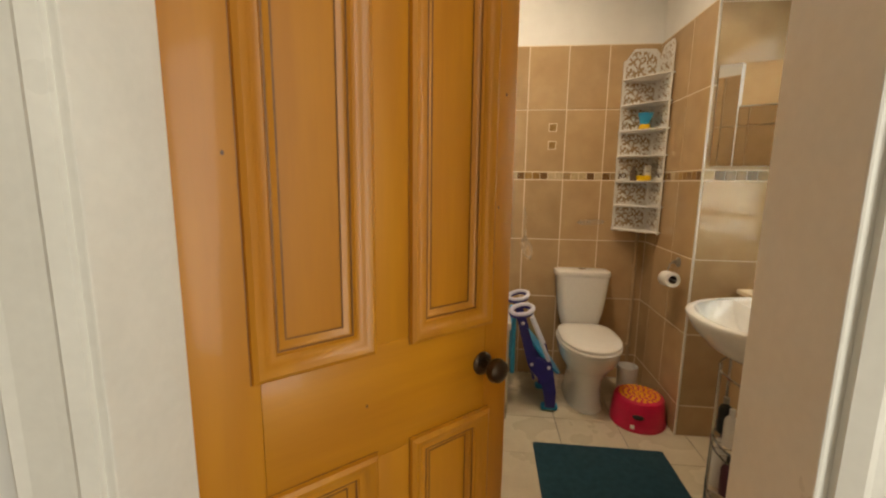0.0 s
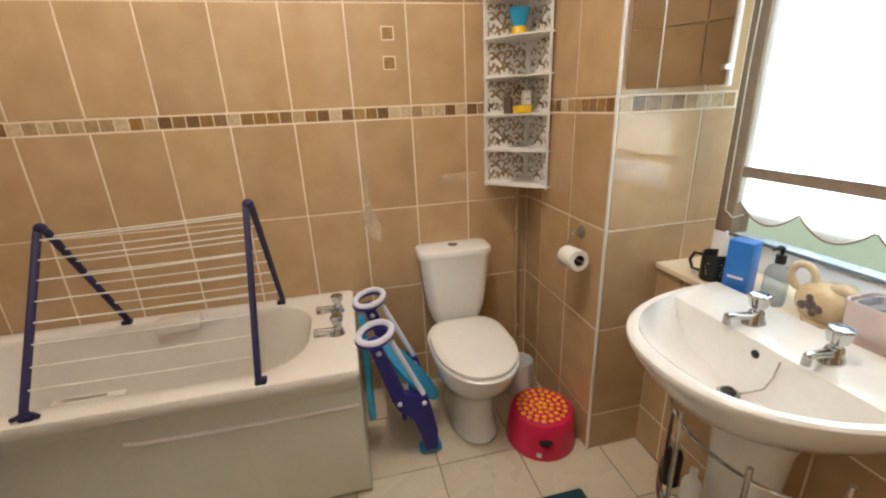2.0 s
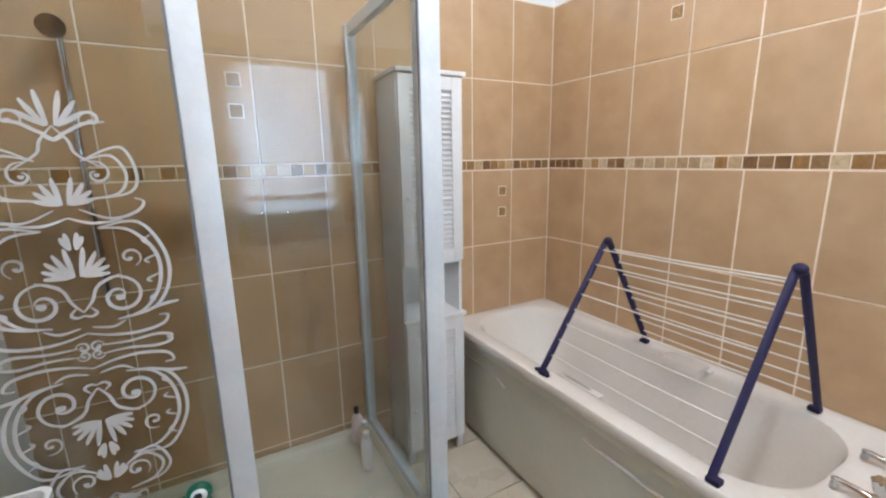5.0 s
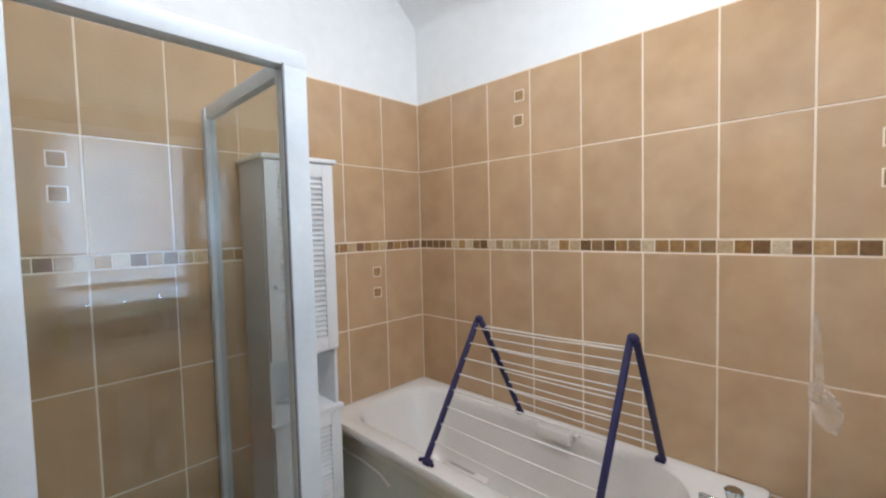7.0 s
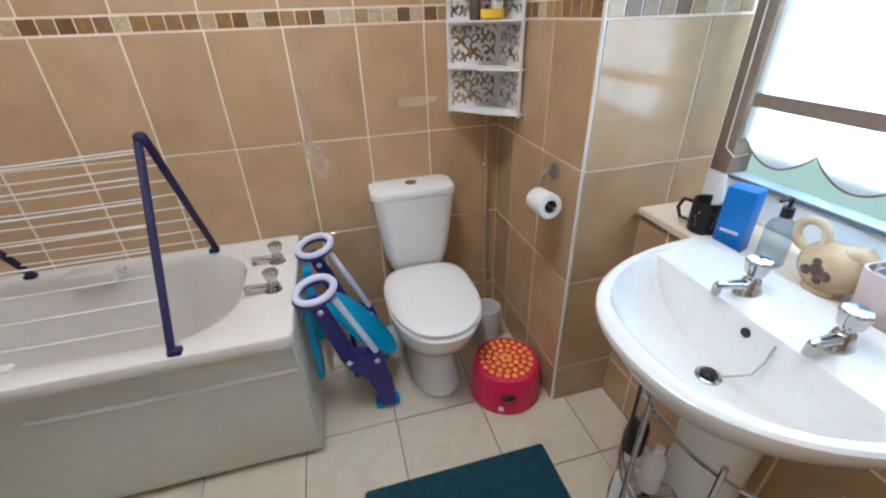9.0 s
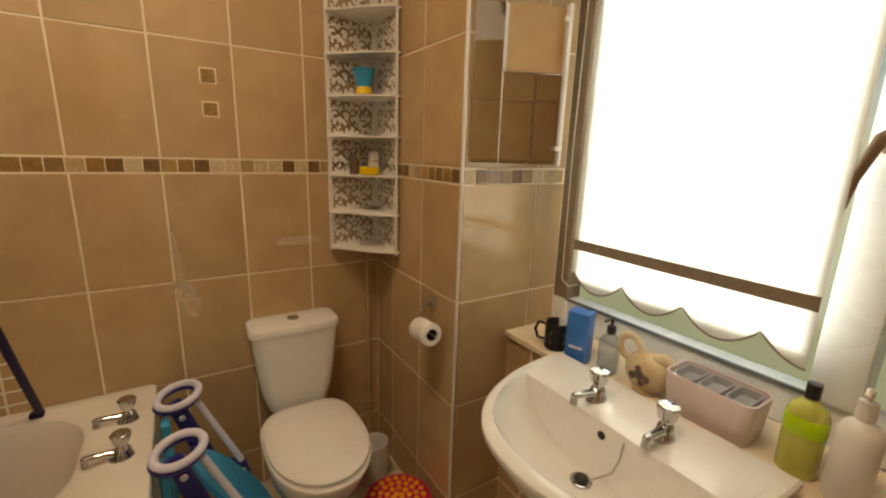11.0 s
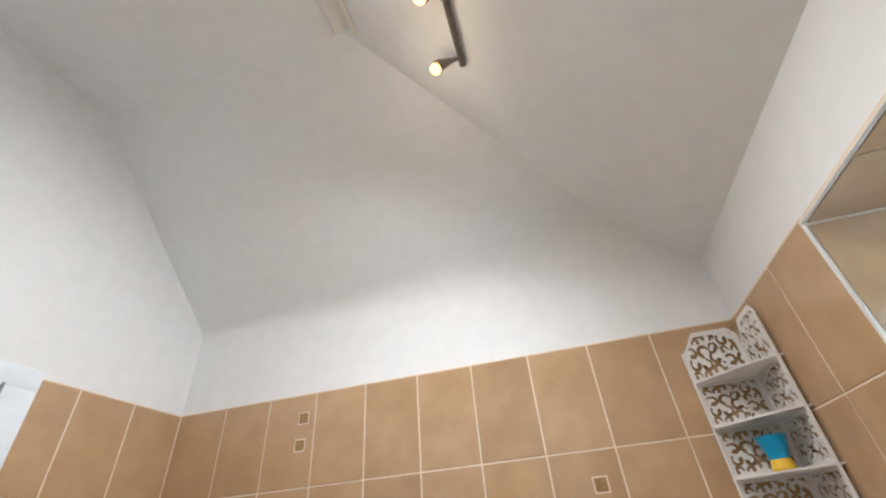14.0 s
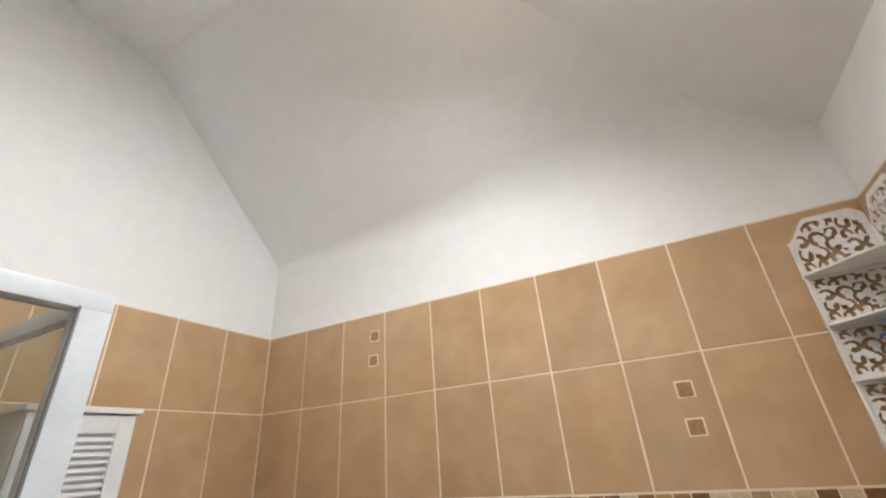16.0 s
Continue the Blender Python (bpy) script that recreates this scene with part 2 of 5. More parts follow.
WHITE = material("white_plastic", (0.80, 0.80, 0.80), 0.35, second=(0.75, 0.75, 0.75), scale=10)
FLOWER = material("dark_painted_flower", (0.085, 0.065, 0.085), 0.35, second=(0.20, 0.14, 0.10), scale=60)
PURPLE = material("purple_print", (0.20, 0.15, 0.45), 0.5, scale=30)
TRAY = material("cream_shower_tray", (0.70, 0.65, 0.53), 0.25, second=(0.64, 0.59, 0.47), scale=4, bump=0.05)
ETCH = frosted_material("frosted_etching", (0.80, 0.82, 0.82), 0.62)
TAUPE = material("taupe_tape", (0.30, 0.24, 0.19), 0.8, second=(0.25, 0.20, 0.155), scale=40, bump=0.3, bump_scale=300)
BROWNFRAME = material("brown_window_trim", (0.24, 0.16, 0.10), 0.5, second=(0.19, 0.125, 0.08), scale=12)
CARPET = material("landing_carpet", (0.28, 0.25, 0.21), 0.95, second=(0.22, 0.19, 0.16), scale=60, bump=0.6, bump_scale=400)
# emission stands in for the daylight on the greenery outside
LEAF = glow_material("pale_green_glow", (0.40, 0.47, 0.35), 1.05)
INSET = material("brown_inset_glass", (0.26, 0.145, 0.05), 0.15, second=(0.38, 0.25, 0.11), scale=70, bump=0.2, bump_scale=150)
GLASS = glass_material("clear_glass")
SHOWER_GLASS = glass_material("shower_glass", (0.91, 0.93, 0.93), gloss=0.08)
BOTTLE_GLASS = glass_material("bottle_glass", (0.74, 0.81, 0.86), 0.02, gloss=0.24)
BLIND = sheer_material("white_blind_cloth", (0.88, 0.88, 0.86), 0.55)
BULB = glow_material("lit_bulb", (1.0, 0.50, 0.15), 5.0)
MIRROR = bpy.data.materials.new("mirror_silver")
MIRROR.use_nodes = True
MIRROR.node_tree.nodes["Principled BSDF"].inputs["Metallic"].default_value = 1.0
MIRROR.node_tree.nodes["Principled BSDF"].inputs["Roughness"].default_value = 0.015
MIRROR.node_tree.nodes["Principled BSDF"].inputs["Base Color"].default_value = (0.60, 0.58, 0.54, 1)

# ---- builders ----


def base_of(ob):
    while ob.parent:
        ob = ob.parent
    return ob.matrix_basis.translation.copy()


def finish(bm, smooth):
    bmesh.ops.recalc_face_normals(bm, faces=bm.faces)
    if smooth:
        for f in bm.faces:
            f.smooth = True
        for e in bm.edges:
            if len(e.link_faces) == 2 and e.calc_face_angle(0) > radians(38):
                e.smooth = False


def part(name, bm, mat, parent, label="", smooth=True):
    """Links a bmesh, given in world places, as one mesh object under a thing or a part."""
    if parent is not None:
        bmesh.ops.translate(bm, verts=bm.verts, vec=-base_of(parent))
    finish(bm, smooth)
    me = bpy.data.meshes.new(name)
    bm.to_mesh(me)
    bm.free()
    me.materials.append(mat)
    ob = new(name, me)
    ob.parent = parent
    if label:
        tagged(ob, label)
    return ob


def thing(name, place, label, category, group="", kind=""):
    ob = new(name)
    ob.empty_display_size = 0.05
    ob.matrix_basis = pose(*place)
    return tagged(ob, label, category, group, kind)


def structure(name, bm, mat, label, category, smooth=False):
    return tagged(part(name, bm, mat, None, smooth=smooth), label, category, kind="structure")


def B():
    return bmesh.new()


def box(bm, x0, x1, y0, y1, z0, z1, bevel=0.0, seg=2):
    tmp = bmesh.new()
    bmesh.ops.create_cube(tmp, size=1)
    bmesh.ops.scale(tmp, verts=tmp.verts, vec=(x1 - x0, y1 - y0, z1 - z0))
    bmesh.ops.translate(tmp, verts=tmp.verts, vec=((x0 + x1) / 2, (y0 + y1) / 2, (z0 + z1) / 2))
    if bevel:
        bmesh.ops.bevel(tmp, geom=tmp.edges, offset=bevel, segments=seg, profile=0.6, affect="EDGES")
    return merge(bm, tmp)


def merge(bm, tmp, m=None):
    if m is not None:
        bmesh.ops.transform(tmp, matrix=m, verts=tmp.verts)
    me = bpy.data.meshes.new("tmp")
    tmp.to_mesh(me)
    tmp.free()
    bm.from_mesh(me)
    bpy.data.meshes.remove(me)
    return bm


def loft(bm, loops, cap0=True, cap1=True, closed=True):
    rings = [[bm.verts.new(p) for p in loop] for loop in loops]
    n = len(rings[0])
    for a, b in zip(rings, rings[1:]):
        for i in range(n if closed else n - 1):
            bm.faces.new((a[i], a[(i + 1) % n], b[(i + 1) % n], b[i]))
    if cap0:
        bm.faces.new(rings[0][::-1])
    if cap1:
        bm.faces.new(rings[-1])
    return bm


def tube(bm, pts, r, n=10, closed=False, squash=1.0):
    """A round bar along points; r may be a list."""
    pts = [Vector(p) for p in pts]
    rs = r if isinstance(r, (list, tuple)) else [r] * len(pts)
    loops = []
    ref = None
    for i, p in enumerate(pts):
        a = pts[i - 1] if (i or closed) else p
        b = pts[(i + 1) % len(pts)] if (i < len(pts) - 1 or closed) else p
        d = (b - a).normalized()
        if ref is None:
            ref = d.orthogonal().normalized()
        ref = (ref - d * ref.dot(d)).normalized()
        s = d.cross(ref)
        loops.append([p + rs[i] * (math.cos(t) * ref + squash * math.sin(t) * s) for t in [2 * math.pi * k / n for k in range(n)]])
    if closed:
        loops.append(loops[0])
        loft(bm, loops, False, False)
        bmesh.ops.remove_doubles(bm, verts=bm.verts, dist=1e-6)
    else:
        loft(bm, loops)
    return bm


def lathe(bm, cx, cy, profile, n=24, sx=1.0, sy=1.0):
    loops = [[(cx + sx * r * math.cos(2 * math.pi * k / n), cy + sy * r * math.sin(2 * math.pi * k / n), z) for k in range(n)] for r, z in profile]
    return loft(bm, loops)


def ball(bm, c, r, n=14, sx=1, sy=1, sz=1):
    tmp = bmesh.new()
    bmesh.ops.create_uvsphere(tmp, u_segments=n, v_segments=max(6, n // 2), radius=r)
    return merge(bm, tmp, Matrix.Translation(c) @ Matrix.Diagonal((sx, sy, sz, 1)))


def rrect(cx, cy, hx, hy, r, z, n=8):
    pts = []
    for qx, qy, a0 in ((1, 1, 0), (-1, 1, 90), (-1, -1, 180), (1, -1, 270)):
        for k in range(n + 1):
            a = radians(a0 + 90 * k / n)
            pts.append((cx + qx * (hx - r) + r * math.cos(a), cy + qy * (hy - r) + r * math.sin(a), z))
    return pts


def egg(cx, y0, y1, hx, z, n=32, p=2.2):
    """An oval loop between y0 and y1, blunter at the y1 end."""
    pts = []
    for k in range(n):
        a = 2 * math.pi * k / n
        c, s = math.cos(a), math.sin(a)
        q = p + (1.6 if s > 0 else 0.0)
        pts.append((cx + hx * math.copysign(abs(c) ** (2 / q), c), (y0 + y1) / 2 + (y1 - y0) / 2 * math.copysign(abs(s) ** (2 / q), s), z))
    return pts


def prism(bm, poly, axis, a, b):
    """A polygon of (u, v) pushed along an axis from a to b."""
    def at(u, v, w):
        return {"x": (w, u, v), "y": (u, w, v), "z": (u, v, w)}[axis]
    return loft(bm, [[at(u, v, a) for u, v in poly], [at(u, v, b) for u, v in poly]])


def ribbon(bm, pts, width, at, lift):
    """A flat raised line on a pane: pts are (u, v); at(u, v, w) gives the place."""
    left, right = [], []
    n = len(pts)
    for i, (u, v) in enumerate(pts):
        a, b = pts[max(i - 1, 0)], pts[min(i + 1, n - 1)]
        du, dv = b[0] - a[0], b[1] - a[1]
        l = math.hypot(du, dv) or 1
        t = i / (n - 1)
        w = width * (0.35 + 0.65 * math.sin(math.pi * min(max(t, 0.03), 0.97)))
        left.append((u - dv / l * w / 2, v + du / l * w / 2))
        right.append((u + dv / l * w / 2, v - du / l * w / 2))
    loops = [[at(*p, 0) for p in (left[i], right[i])] + [at(*right[i], lift), at(*left[i], lift)] for i in range(n)]
    loft(bm, loops)
    return bm

# ---- large structure ----
ZROWS = [(0.0, 0.175, "t"), (0.175, 0.577, "t"), (0.577, 0.977, "t"), (0.977, 1.377, "t"), (1.377, 1.430, "b"), (1.430, 1.828, "t"), (1.828, 2.222, "t")]
NORTH, WEST, ALCOVE, PIER, UNDER = 2.70, -1.58, 1.0, 2.03, 1.24

bm = box(B(), -1.9, 1.75, NORTH + 0.012, NORTH + 0.3, -0.1, 3.7)
wall_north = structure("wall_north", bm, PLASTER, "white plaster wall above beige glazed tiles behind the bath", "wall")
bm = box(B(), WEST - 0.3, WEST - 0.012, 0.2, NORTH + 0.012, -0.1, 3.7)
wall_west = structure("wall_west", bm, PLASTER, "white plaster gable wall above beige glazed tiles", "wall")
bm = box(B(), ALCOVE + 0.012, 1.555, PIER + 0.012, NORTH + 0.012, -0.1, 2.215)
wall_east_pier = structure("wall_east_1", bm, PLASTER, "tiled wall pier between toilet and window", "wall")
bm = box(B(), UNDER + 0.012, 1.75, 0.2, PIER + 0.012, -0.1, 0.812)
wall_east_under = structure("wall_east_2", bm, PLASTER, "beige tiled wall below the window behind the basin", "wall")
bm = box(B(), ALCOVE + 0.012, 1.75, 0.2, NORTH + 0.012, 2.215, 2.7)
wall_bulkhead = structure("wall_east_3", bm, PLASTER, "white plaster bulkhead above the window recess", "wall")
bm = box(B(), UNDER + 0.012, 1.75, 0.2, 0.90, 0.812, 2.215)
wall_east_south = structure("wall_east_4", bm, PLASTER, "white wall beside the window recess", "wall")
DL, DR, DH = -0.472, 0.268, 2.06
bm = B()
box(bm, WEST - 0.012, DL - 0.03, 0.20, 0.32, -0.1, 3.7)
box(bm, DR + 0.03, 1.252, 0.20, 0.32, -0.1, 3.7)
box(bm, DL - 0.03, DR + 0.03, 0.20, 0.32, DH + 0.03, 3.7)
wall_south = structure("wall_south", bm, PLASTER, "white plaster wall with the doorway in it", "wall")

# ceiling: a flat part, a slope over the bath and a slope over the window side
def sheet(bm, pts, thick=0.08):
    return loft(bm, [[Vector(p) for p in pts], [Vector(p) + Vector((0, 0, thick)) for p in pts]])


bm = B()
CX, CY, CZ = -0.27, 1.77, 3.49
HIPX = 0.81
sheet(bm, [(WEST - 0.1, 0.1, CZ), (CX, 0.1, CZ), (CX, CY, CZ), (WEST - 0.1, CY, CZ)])
sheet(bm, [(WEST - 0.1, CY, CZ), (CX, CY, CZ), (HIPX, NORTH + 0.02, 2.66), (WEST - 0.1, NORTH + 0.02, 2.66)])
# the fold between the north wall and its slope is plastered round, more so towards the window side
rows_ = []
for i in range(25):
    x = WEST - 0.05 + (ALCOVE + 0.05 - WEST) * i / 24
    r = 0.02 + 0.20 * (i / 24) ** 1.2
    fold = Vector((x, NORTH + 0.011, 2.668))
    low, high = fold - Vector((0, 0, r)), fold + r * Vector((0, -0.942, 0.83)).normalized()
    rows_.append([(low * (1 - t) + fold * t) * (1 - t) + (fold * (1 - t) + high * t) * t for t in [k / 10 for k in range(11)]])
cove = loft(B(), rows_, False, False, closed=False)
sheet(bm, [(CX, 0.1, CZ), (ALCOVE + 0.03, 0.1, 2.50), (ALCOVE + 0.03, NORTH + 0.02, 2.50), (HIPX, NORTH + 0.02, 2.66), (CX, CY, CZ)])
structure("cove", cove, PLASTER, "rounded white plaster fold between wall and ceiling", "ceiling", smooth=True)
structure("ceiling", bm, PLASTER, "white plaster ceiling with sloping sides and a flat top", "ceiling")
bm = box(box(B(), CX - 0.030, CX + 0.050, 0.33, 1.745, CZ - 0.034, CZ - 0.001, 0.004), CX + 0.053, CX + 0.066, 0.33, 1.765, CZ - 0.078, CZ - 0.045, 0.003)
structure("trim_1", bm, PAINT, "white painted batten along the ceiling fold", "trim")
bm = box(B(), CX - 0.150, CX - 0.122, 0.33, 1.52, CZ - 0.020, CZ - 0.001, 0.004)
structure("trim_2", bm, PAINT, "thin white painted bead on the flat ceiling", "trim")

# floors
bm = box(B(), WEST - 0.012, UNDER + 0.012, 0.20, NORTH + 0.012, -0.1, -0.005)
floor = structure("floor", bm, FLOOR_GROUT, "floor of square cream ceramic tiles with dark joints", "floor")
bm = box(B(), -1.5, 1.3, -1.7, 0.20, -0.1, -0.002)
structure("floor_landing", bm, CARPET, "beige carpet of the landing outside the door", "floor")
# unseen walls added to close the landing and hold down bounced light
bm = box(B(), -1.5, -1.35, -1.7, 0.2, -0.1, 2.6)
structure("wall_landing_1", bm, LANDING, "plain unseen landing wall, beige to dim its bounced light", "wall")
bm = box(B(), 1.15, 1.3, -1.7, 0.2, -0.1, 2.6)
structure("wall_landing_2", bm, LANDING, "plain unseen landing wall, beige to dim its bounced light", "wall")
bm = box(B(), -1.5, 1.3, -1.85, -1.7, -0.1, 2.6)
structure("wall_landing_3", bm, LANDING, "plain unseen landing wall, beige to dim its bounced light", "wall")
bm = box(B(), -1.5, 1.3, -1.85, 0.2, 2.5, 2.6)
structure("ceiling_landing", bm, PLASTER, "plain white landing ceiling", "ceiling")

# door lining and architraves
bm = B()
box(bm, DL - 0.03, DL, 0.195, 0.325, 0, DH + 0.03, 0.003)
box(bm, DR, DR + 0.03, 0.195, 0.325, 0, DH + 0.03, 0.003)
box(bm, DL, DR, 0.195, 0.325, DH, DH + 0.03, 0.003)
structure("door_frame", bm, PAINT, "white painted door lining", "door frame")


def architrave(x0, x1, inner_left, y0, y1):
    """An upright moulded board, stepped towards its inner edge."""
    w = x1 - x0
    prof = [(0, 0), (0, 0.012), (0.18, 0.02), (0.3, 0.014), (0.42, 0.016), (0.8, 0.024), (0.92, 0.03), (1, 0.026), (1, 0)]
    s = 1 if y1 > y0 else -1
    pts = [((x0 + u * w) if inner_left else (x1 - u * w), y0 + s * v) for u, v in prof]
    return prism(B(), pts, "z", 0, DH + 0.09)


structure("architrave_1", architrave(DL - 0.105, DL - 0.012, False, 0.199, 0.1), PAINT, "white painted moulded architrave by the door hinge", "trim")
structure("architrave_2", architrave(DR + 0.012, DR + 0.105, True, 0.199, 0.1), PAINT, "white painted moulded architrave by the door latch", "trim")
bm = box(B(), -1.34, DL - 0.11, 0.18, 0.199, 0, 0.16, 0.004)
structure("baseboard", bm, PAINT, "white painted landing skirting board", "trim")

# ---- window and what hangs in it ----
WX = 1.50
window = tagged(thing("window_1", (WX, 1.46, 0.83), "white plastic casement window above the tiled ledge", "window"), kind="structure")
WY0, WY1, WZ0, WZ1 = 0.90, PIER + 0.012, 0.835, 2.205
part("window_sill_rail", box(B(), WX - 0.03, WX + 0.05, WY0, WY1, WZ0, WZ0 + 0.10, 0.006), UPVC, window)
part("window_head_rail", box(B(), WX - 0.03, WX + 0.05, WY0, WY1, WZ1 - 0.07, WZ1, 0.006), UPVC, window)
# stile by the pier: brown instead of white, its shade put into the colour
part("window_stile", box(B(), WX - 0.03, WX + 0.05, WY1 - 0.075, WY1, WZ0 + 0.10, WZ1 - 0.07, 0.006), BROWNFRAME, window, "window stile with its shade put into a brown colour")
part("window_stile", box(B(), WX - 0.03, WX + 0.05, WY0, WY0 + 0.075, WZ0 + 0.10, WZ1 - 0.07, 0.006), UPVC, window)
part("window_mullion", box(B(), WX - 0.045, WX + 0.05, 1.12, 1.215, WZ0 + 0.10, WZ1 - 0.07, 0.008), UPVC, window)
for y0, y1 in ((1.215, WY1 - 0.075), (WY0 + 0.075, 1.12)):
    p = part("pane", box(B(), WX + 0.008, WX + 0.014, y0, y1, WZ0 + 0.10, WZ1 - 0.07), GLASS, window, smooth=False)
    p.visible_shadow = False
part("gasket", box(B(), WX - 0.036, WX - 0.028, 1.215, WY1 - 0.075, WZ0 + 0.098, WZ0 + 0.108), SEAL, window)
bm = B()
box(bm, WX - 0.075, WX - 0.045, 1.15, 1.185, 1.50, 1.57, 0.006)
hnd = part("window_handle", bm, BROWNFRAME, window, "brown window handle")
part("lever", tube(B(), [(WX - 0.085, 1.167, 1.545), (WX - 0.11, 1.18, 1.53), (WX - 0.115, 1.205, 1.45), (WX - 0.11, 1.215, 1.39)], [0.011, 0.012, 0.010, 0.008]), BROWNFRAME, hnd)

# backdrop sheet glows by itself, as no daylight is set on it
backdrop = structure("backdrop", box(B(), 6.0, 6.05, -6, 16, -2.0, 1.25), LEAF, "green hedge backdrop, glowing in place of daylight, seen through the window", "backdrop")

blind = thing("roller_blind", (1.37, 1.54, 1.08), "white roller blind with a scalloped hem, drawn down over the window", "blind")
BX, BY0, BY1, BTOP = 1.375, 1.205, 1.875, 2.12
pts = []
n = 70
for k in range(n + 1):
    y = BY0 + (BY1 - BY0) * k / n
    pts.append((y, 1.088 - 0.058 * abs(math.sin(math.pi * (BY1 - 0.012 - y) / 0.188)) ** 0.8))
poly = pts + [(BY1, BTOP), (BY0, BTOP)]
bm = prism(B(), poly, "x", BX, BX + 0.0012)
cloth = part("cloth", bm, BLIND, blind, smooth=False)
part("hem_band", box(B(), BX - 0.004, BX - 0.0005, BY0 + 0.001, BY1 - 0.001, 1.166, 1.200), TAUPE, blind, "taupe ribbon band across the blind")
part("hem_trim", tube(B(), [(BX, y, z) for y, z in pts], 0.0028, 6), TAUPE, blind, "taupe corded scalloped edge")
part("roller", tube(B(), [(BX + 0.03, BY0 - 0.02, BTOP + 0.01), (BX + 0.03, BY1 + 0.02, BTOP + 0.01)], 0.022, 16), BLIND, blind)
for y in (BY0 - 0.026, BY1 + 0.026):
    part("bracket", box(B(), BX - 0.005, BX + 0.10, y - 0.004, y + 0.004, BTOP - 0.02, BTOP + 0.05, 0.002), WHITE, blind)
part("pull_chain", tube(B(), [(BX - 0.01, BY1 + 0.03, BTOP), (BX - 0.012, BY1 + 0.035, 1.5), (BX - 0.01, BY1 + 0.03, 1.05), (BX - 0.008, BY1 + 0.0, 1.03), (BX - 0.01, BY1 - 0.04, 1.05)], 0.0022, 6), CORD, blind)
bm = box(B(), 1.225, WX - 0.03, 0.90, PIER - 0.001, 0.812, 0.834, 0.004)
structure("window_ledge", bm, GROUT, "beige tiled window ledge behind the basin", "window ledge")

# ---- door ----
door = thing("door_1", (0, 0, 0), "varnished orange pine four-panel door standing half open", "door", kind="structure")
DW, DT, DTOP = 0.688, 0.042, 2.035
XS = (0.0, 0.108, 0.306, 0.412, 0.612, DW)
ZS = (0.0, 0.235, 0.800, 1.040, 1.905, DTOP)
part("stile", box(B(), XS[0], XS[1], 0, DT, 0.006, ZS[5], 0.002), PINE, door)
part("stile", box(B(), XS[4], XS[5], 0, DT, 0.006, ZS[5], 0.002), PINE, door)
for z0, z1 in ((0.006, ZS[1]), (ZS[2], ZS[3]), (ZS[4], ZS[5])):
    part("rail", box(B(), XS[1] + 0.0003, XS[4] - 0.0003, 0.0005, DT - 0.0005, z0, z1, 0.001), PINE_FRAME, door)
for z0, z1 in ((ZS[1], ZS[2]), (ZS[3], ZS[4])):
    part("muntin", box(B(), XS[2], XS[3], 0.0007, DT - 0.0007, z0 + 0.0003, z1 - 0.0003, 0.001), PINE, door)
    for x0, x1 in ((XS[1], XS[2]), (XS[3], XS[4])):
        bm = B()
        rect = lambda d, h: [(x0 + d, h, z0 + d), (x1 - d, h, z0 + d), (x1 - d, h, z1 - d), (x0 + d, h, z1 - d)]
        loft(bm, [rect(0.0004, 0.0125), rect(0.0004, DT - 0.0125)])
        part("panel", bm, PINE, door, smooth=False)
        for s, face in ((-1, 0.0), (1, DT)):
            prof = [(-0.014, 0.0005), (-0.012, 0.010), (-0.004, 0.015), (0.004, 0.013), (0.010, 0.006), (0.018, 0.002), (0.026, 0.003), (0.030, -0.003), (0.038, -0.008), (0.046, -0.0115)]
            rect = lambda d, h: [(x0 + d, face + s * h, z0 + d), (x1 - d, face + s * h, z0 + d), (x1 - d, face + s * h, z1 - d), (x0 + d, face + s * h, z1 - d)]
            part("panel_moulding", loft(B(), [rect(d, h) for d, h in prof], False, False), PINE, door)
            # thin dark ribbons paint the grooves' shade
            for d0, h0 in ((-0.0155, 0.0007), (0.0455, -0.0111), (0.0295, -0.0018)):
                part("groove", loft(B(), [rect(d0, h0), rect(d0 + 0.0036, h0 + 0.0002)], False, False), GROOVE_SHADE, door, "dark brown line painted as shade in the moulding groove")
for s, face in ((-1, 0.0), (1, DT)):
    kx, kz = 0.604, 0.930
    rose = B()
    loops = [[(kx + r * math.cos(a), face + s * h, kz + r * math.sin(a)) for a in [2 * math.pi * k / 24 for k in range(24)]] for r, h in ((0.028, 0.0), (0.028, 0.004), (0.022, 0.008), (0.012, 0.010), (0.009, 0.022), (0.012, 0.030), (0.024, 0.038), (0.029, 0.050), (0.026, 0.062), (0.014, 0.069), (0.004, 0.071))]
    part("door_knob", loft(rose, loops), BRONZE, door, "dark bronze round knob")
part("latch_plate", box(B(), DW - 0.0008, DW + 0.0012, 0.011, 0.031, 0.86, 1.0, 0.0004), STEEL, door, "worn steel latch plate")
part("edge_mortise", box(B(), DW - 0.0008, DW + 0.0010, 0.012, 0.030, 1.84, 1.96, 0.0004), KNOT, door, "old filled mortise in the edge")
for x, z in ((0.066, 1.62), (0.075, 1.395), (0.40, 1.71), (0.642, 1.30), (0.656, 1.55), (0.638, 1.76), (0.3, 0.92)):
    bm = B()
    loft(bm, [[(x + 0.0028 * f * math.cos(a), -h, z + 0.0042 * f * math.sin(a)) for a in [2 * math.pi * k / 12 for k in range(12)]] for f, h in ((1, -0.0005), (0.9, 0.0006))])
    part("knot", bm, KNOT, door)
for z in (0.2, 1.8):
    part("hinge", tube(B(), [(-0.006, DT + 0.004, z), (-0.006, DT + 0.004, z + 0.09)], 0.006, 8), STEEL, door)
door.matrix_basis = pose(-0.493, 0.335, 0, 0, 0, 43.4)

# ---- tiles (child pieces of the walls and the floor) ----
TILE_MESH = {}


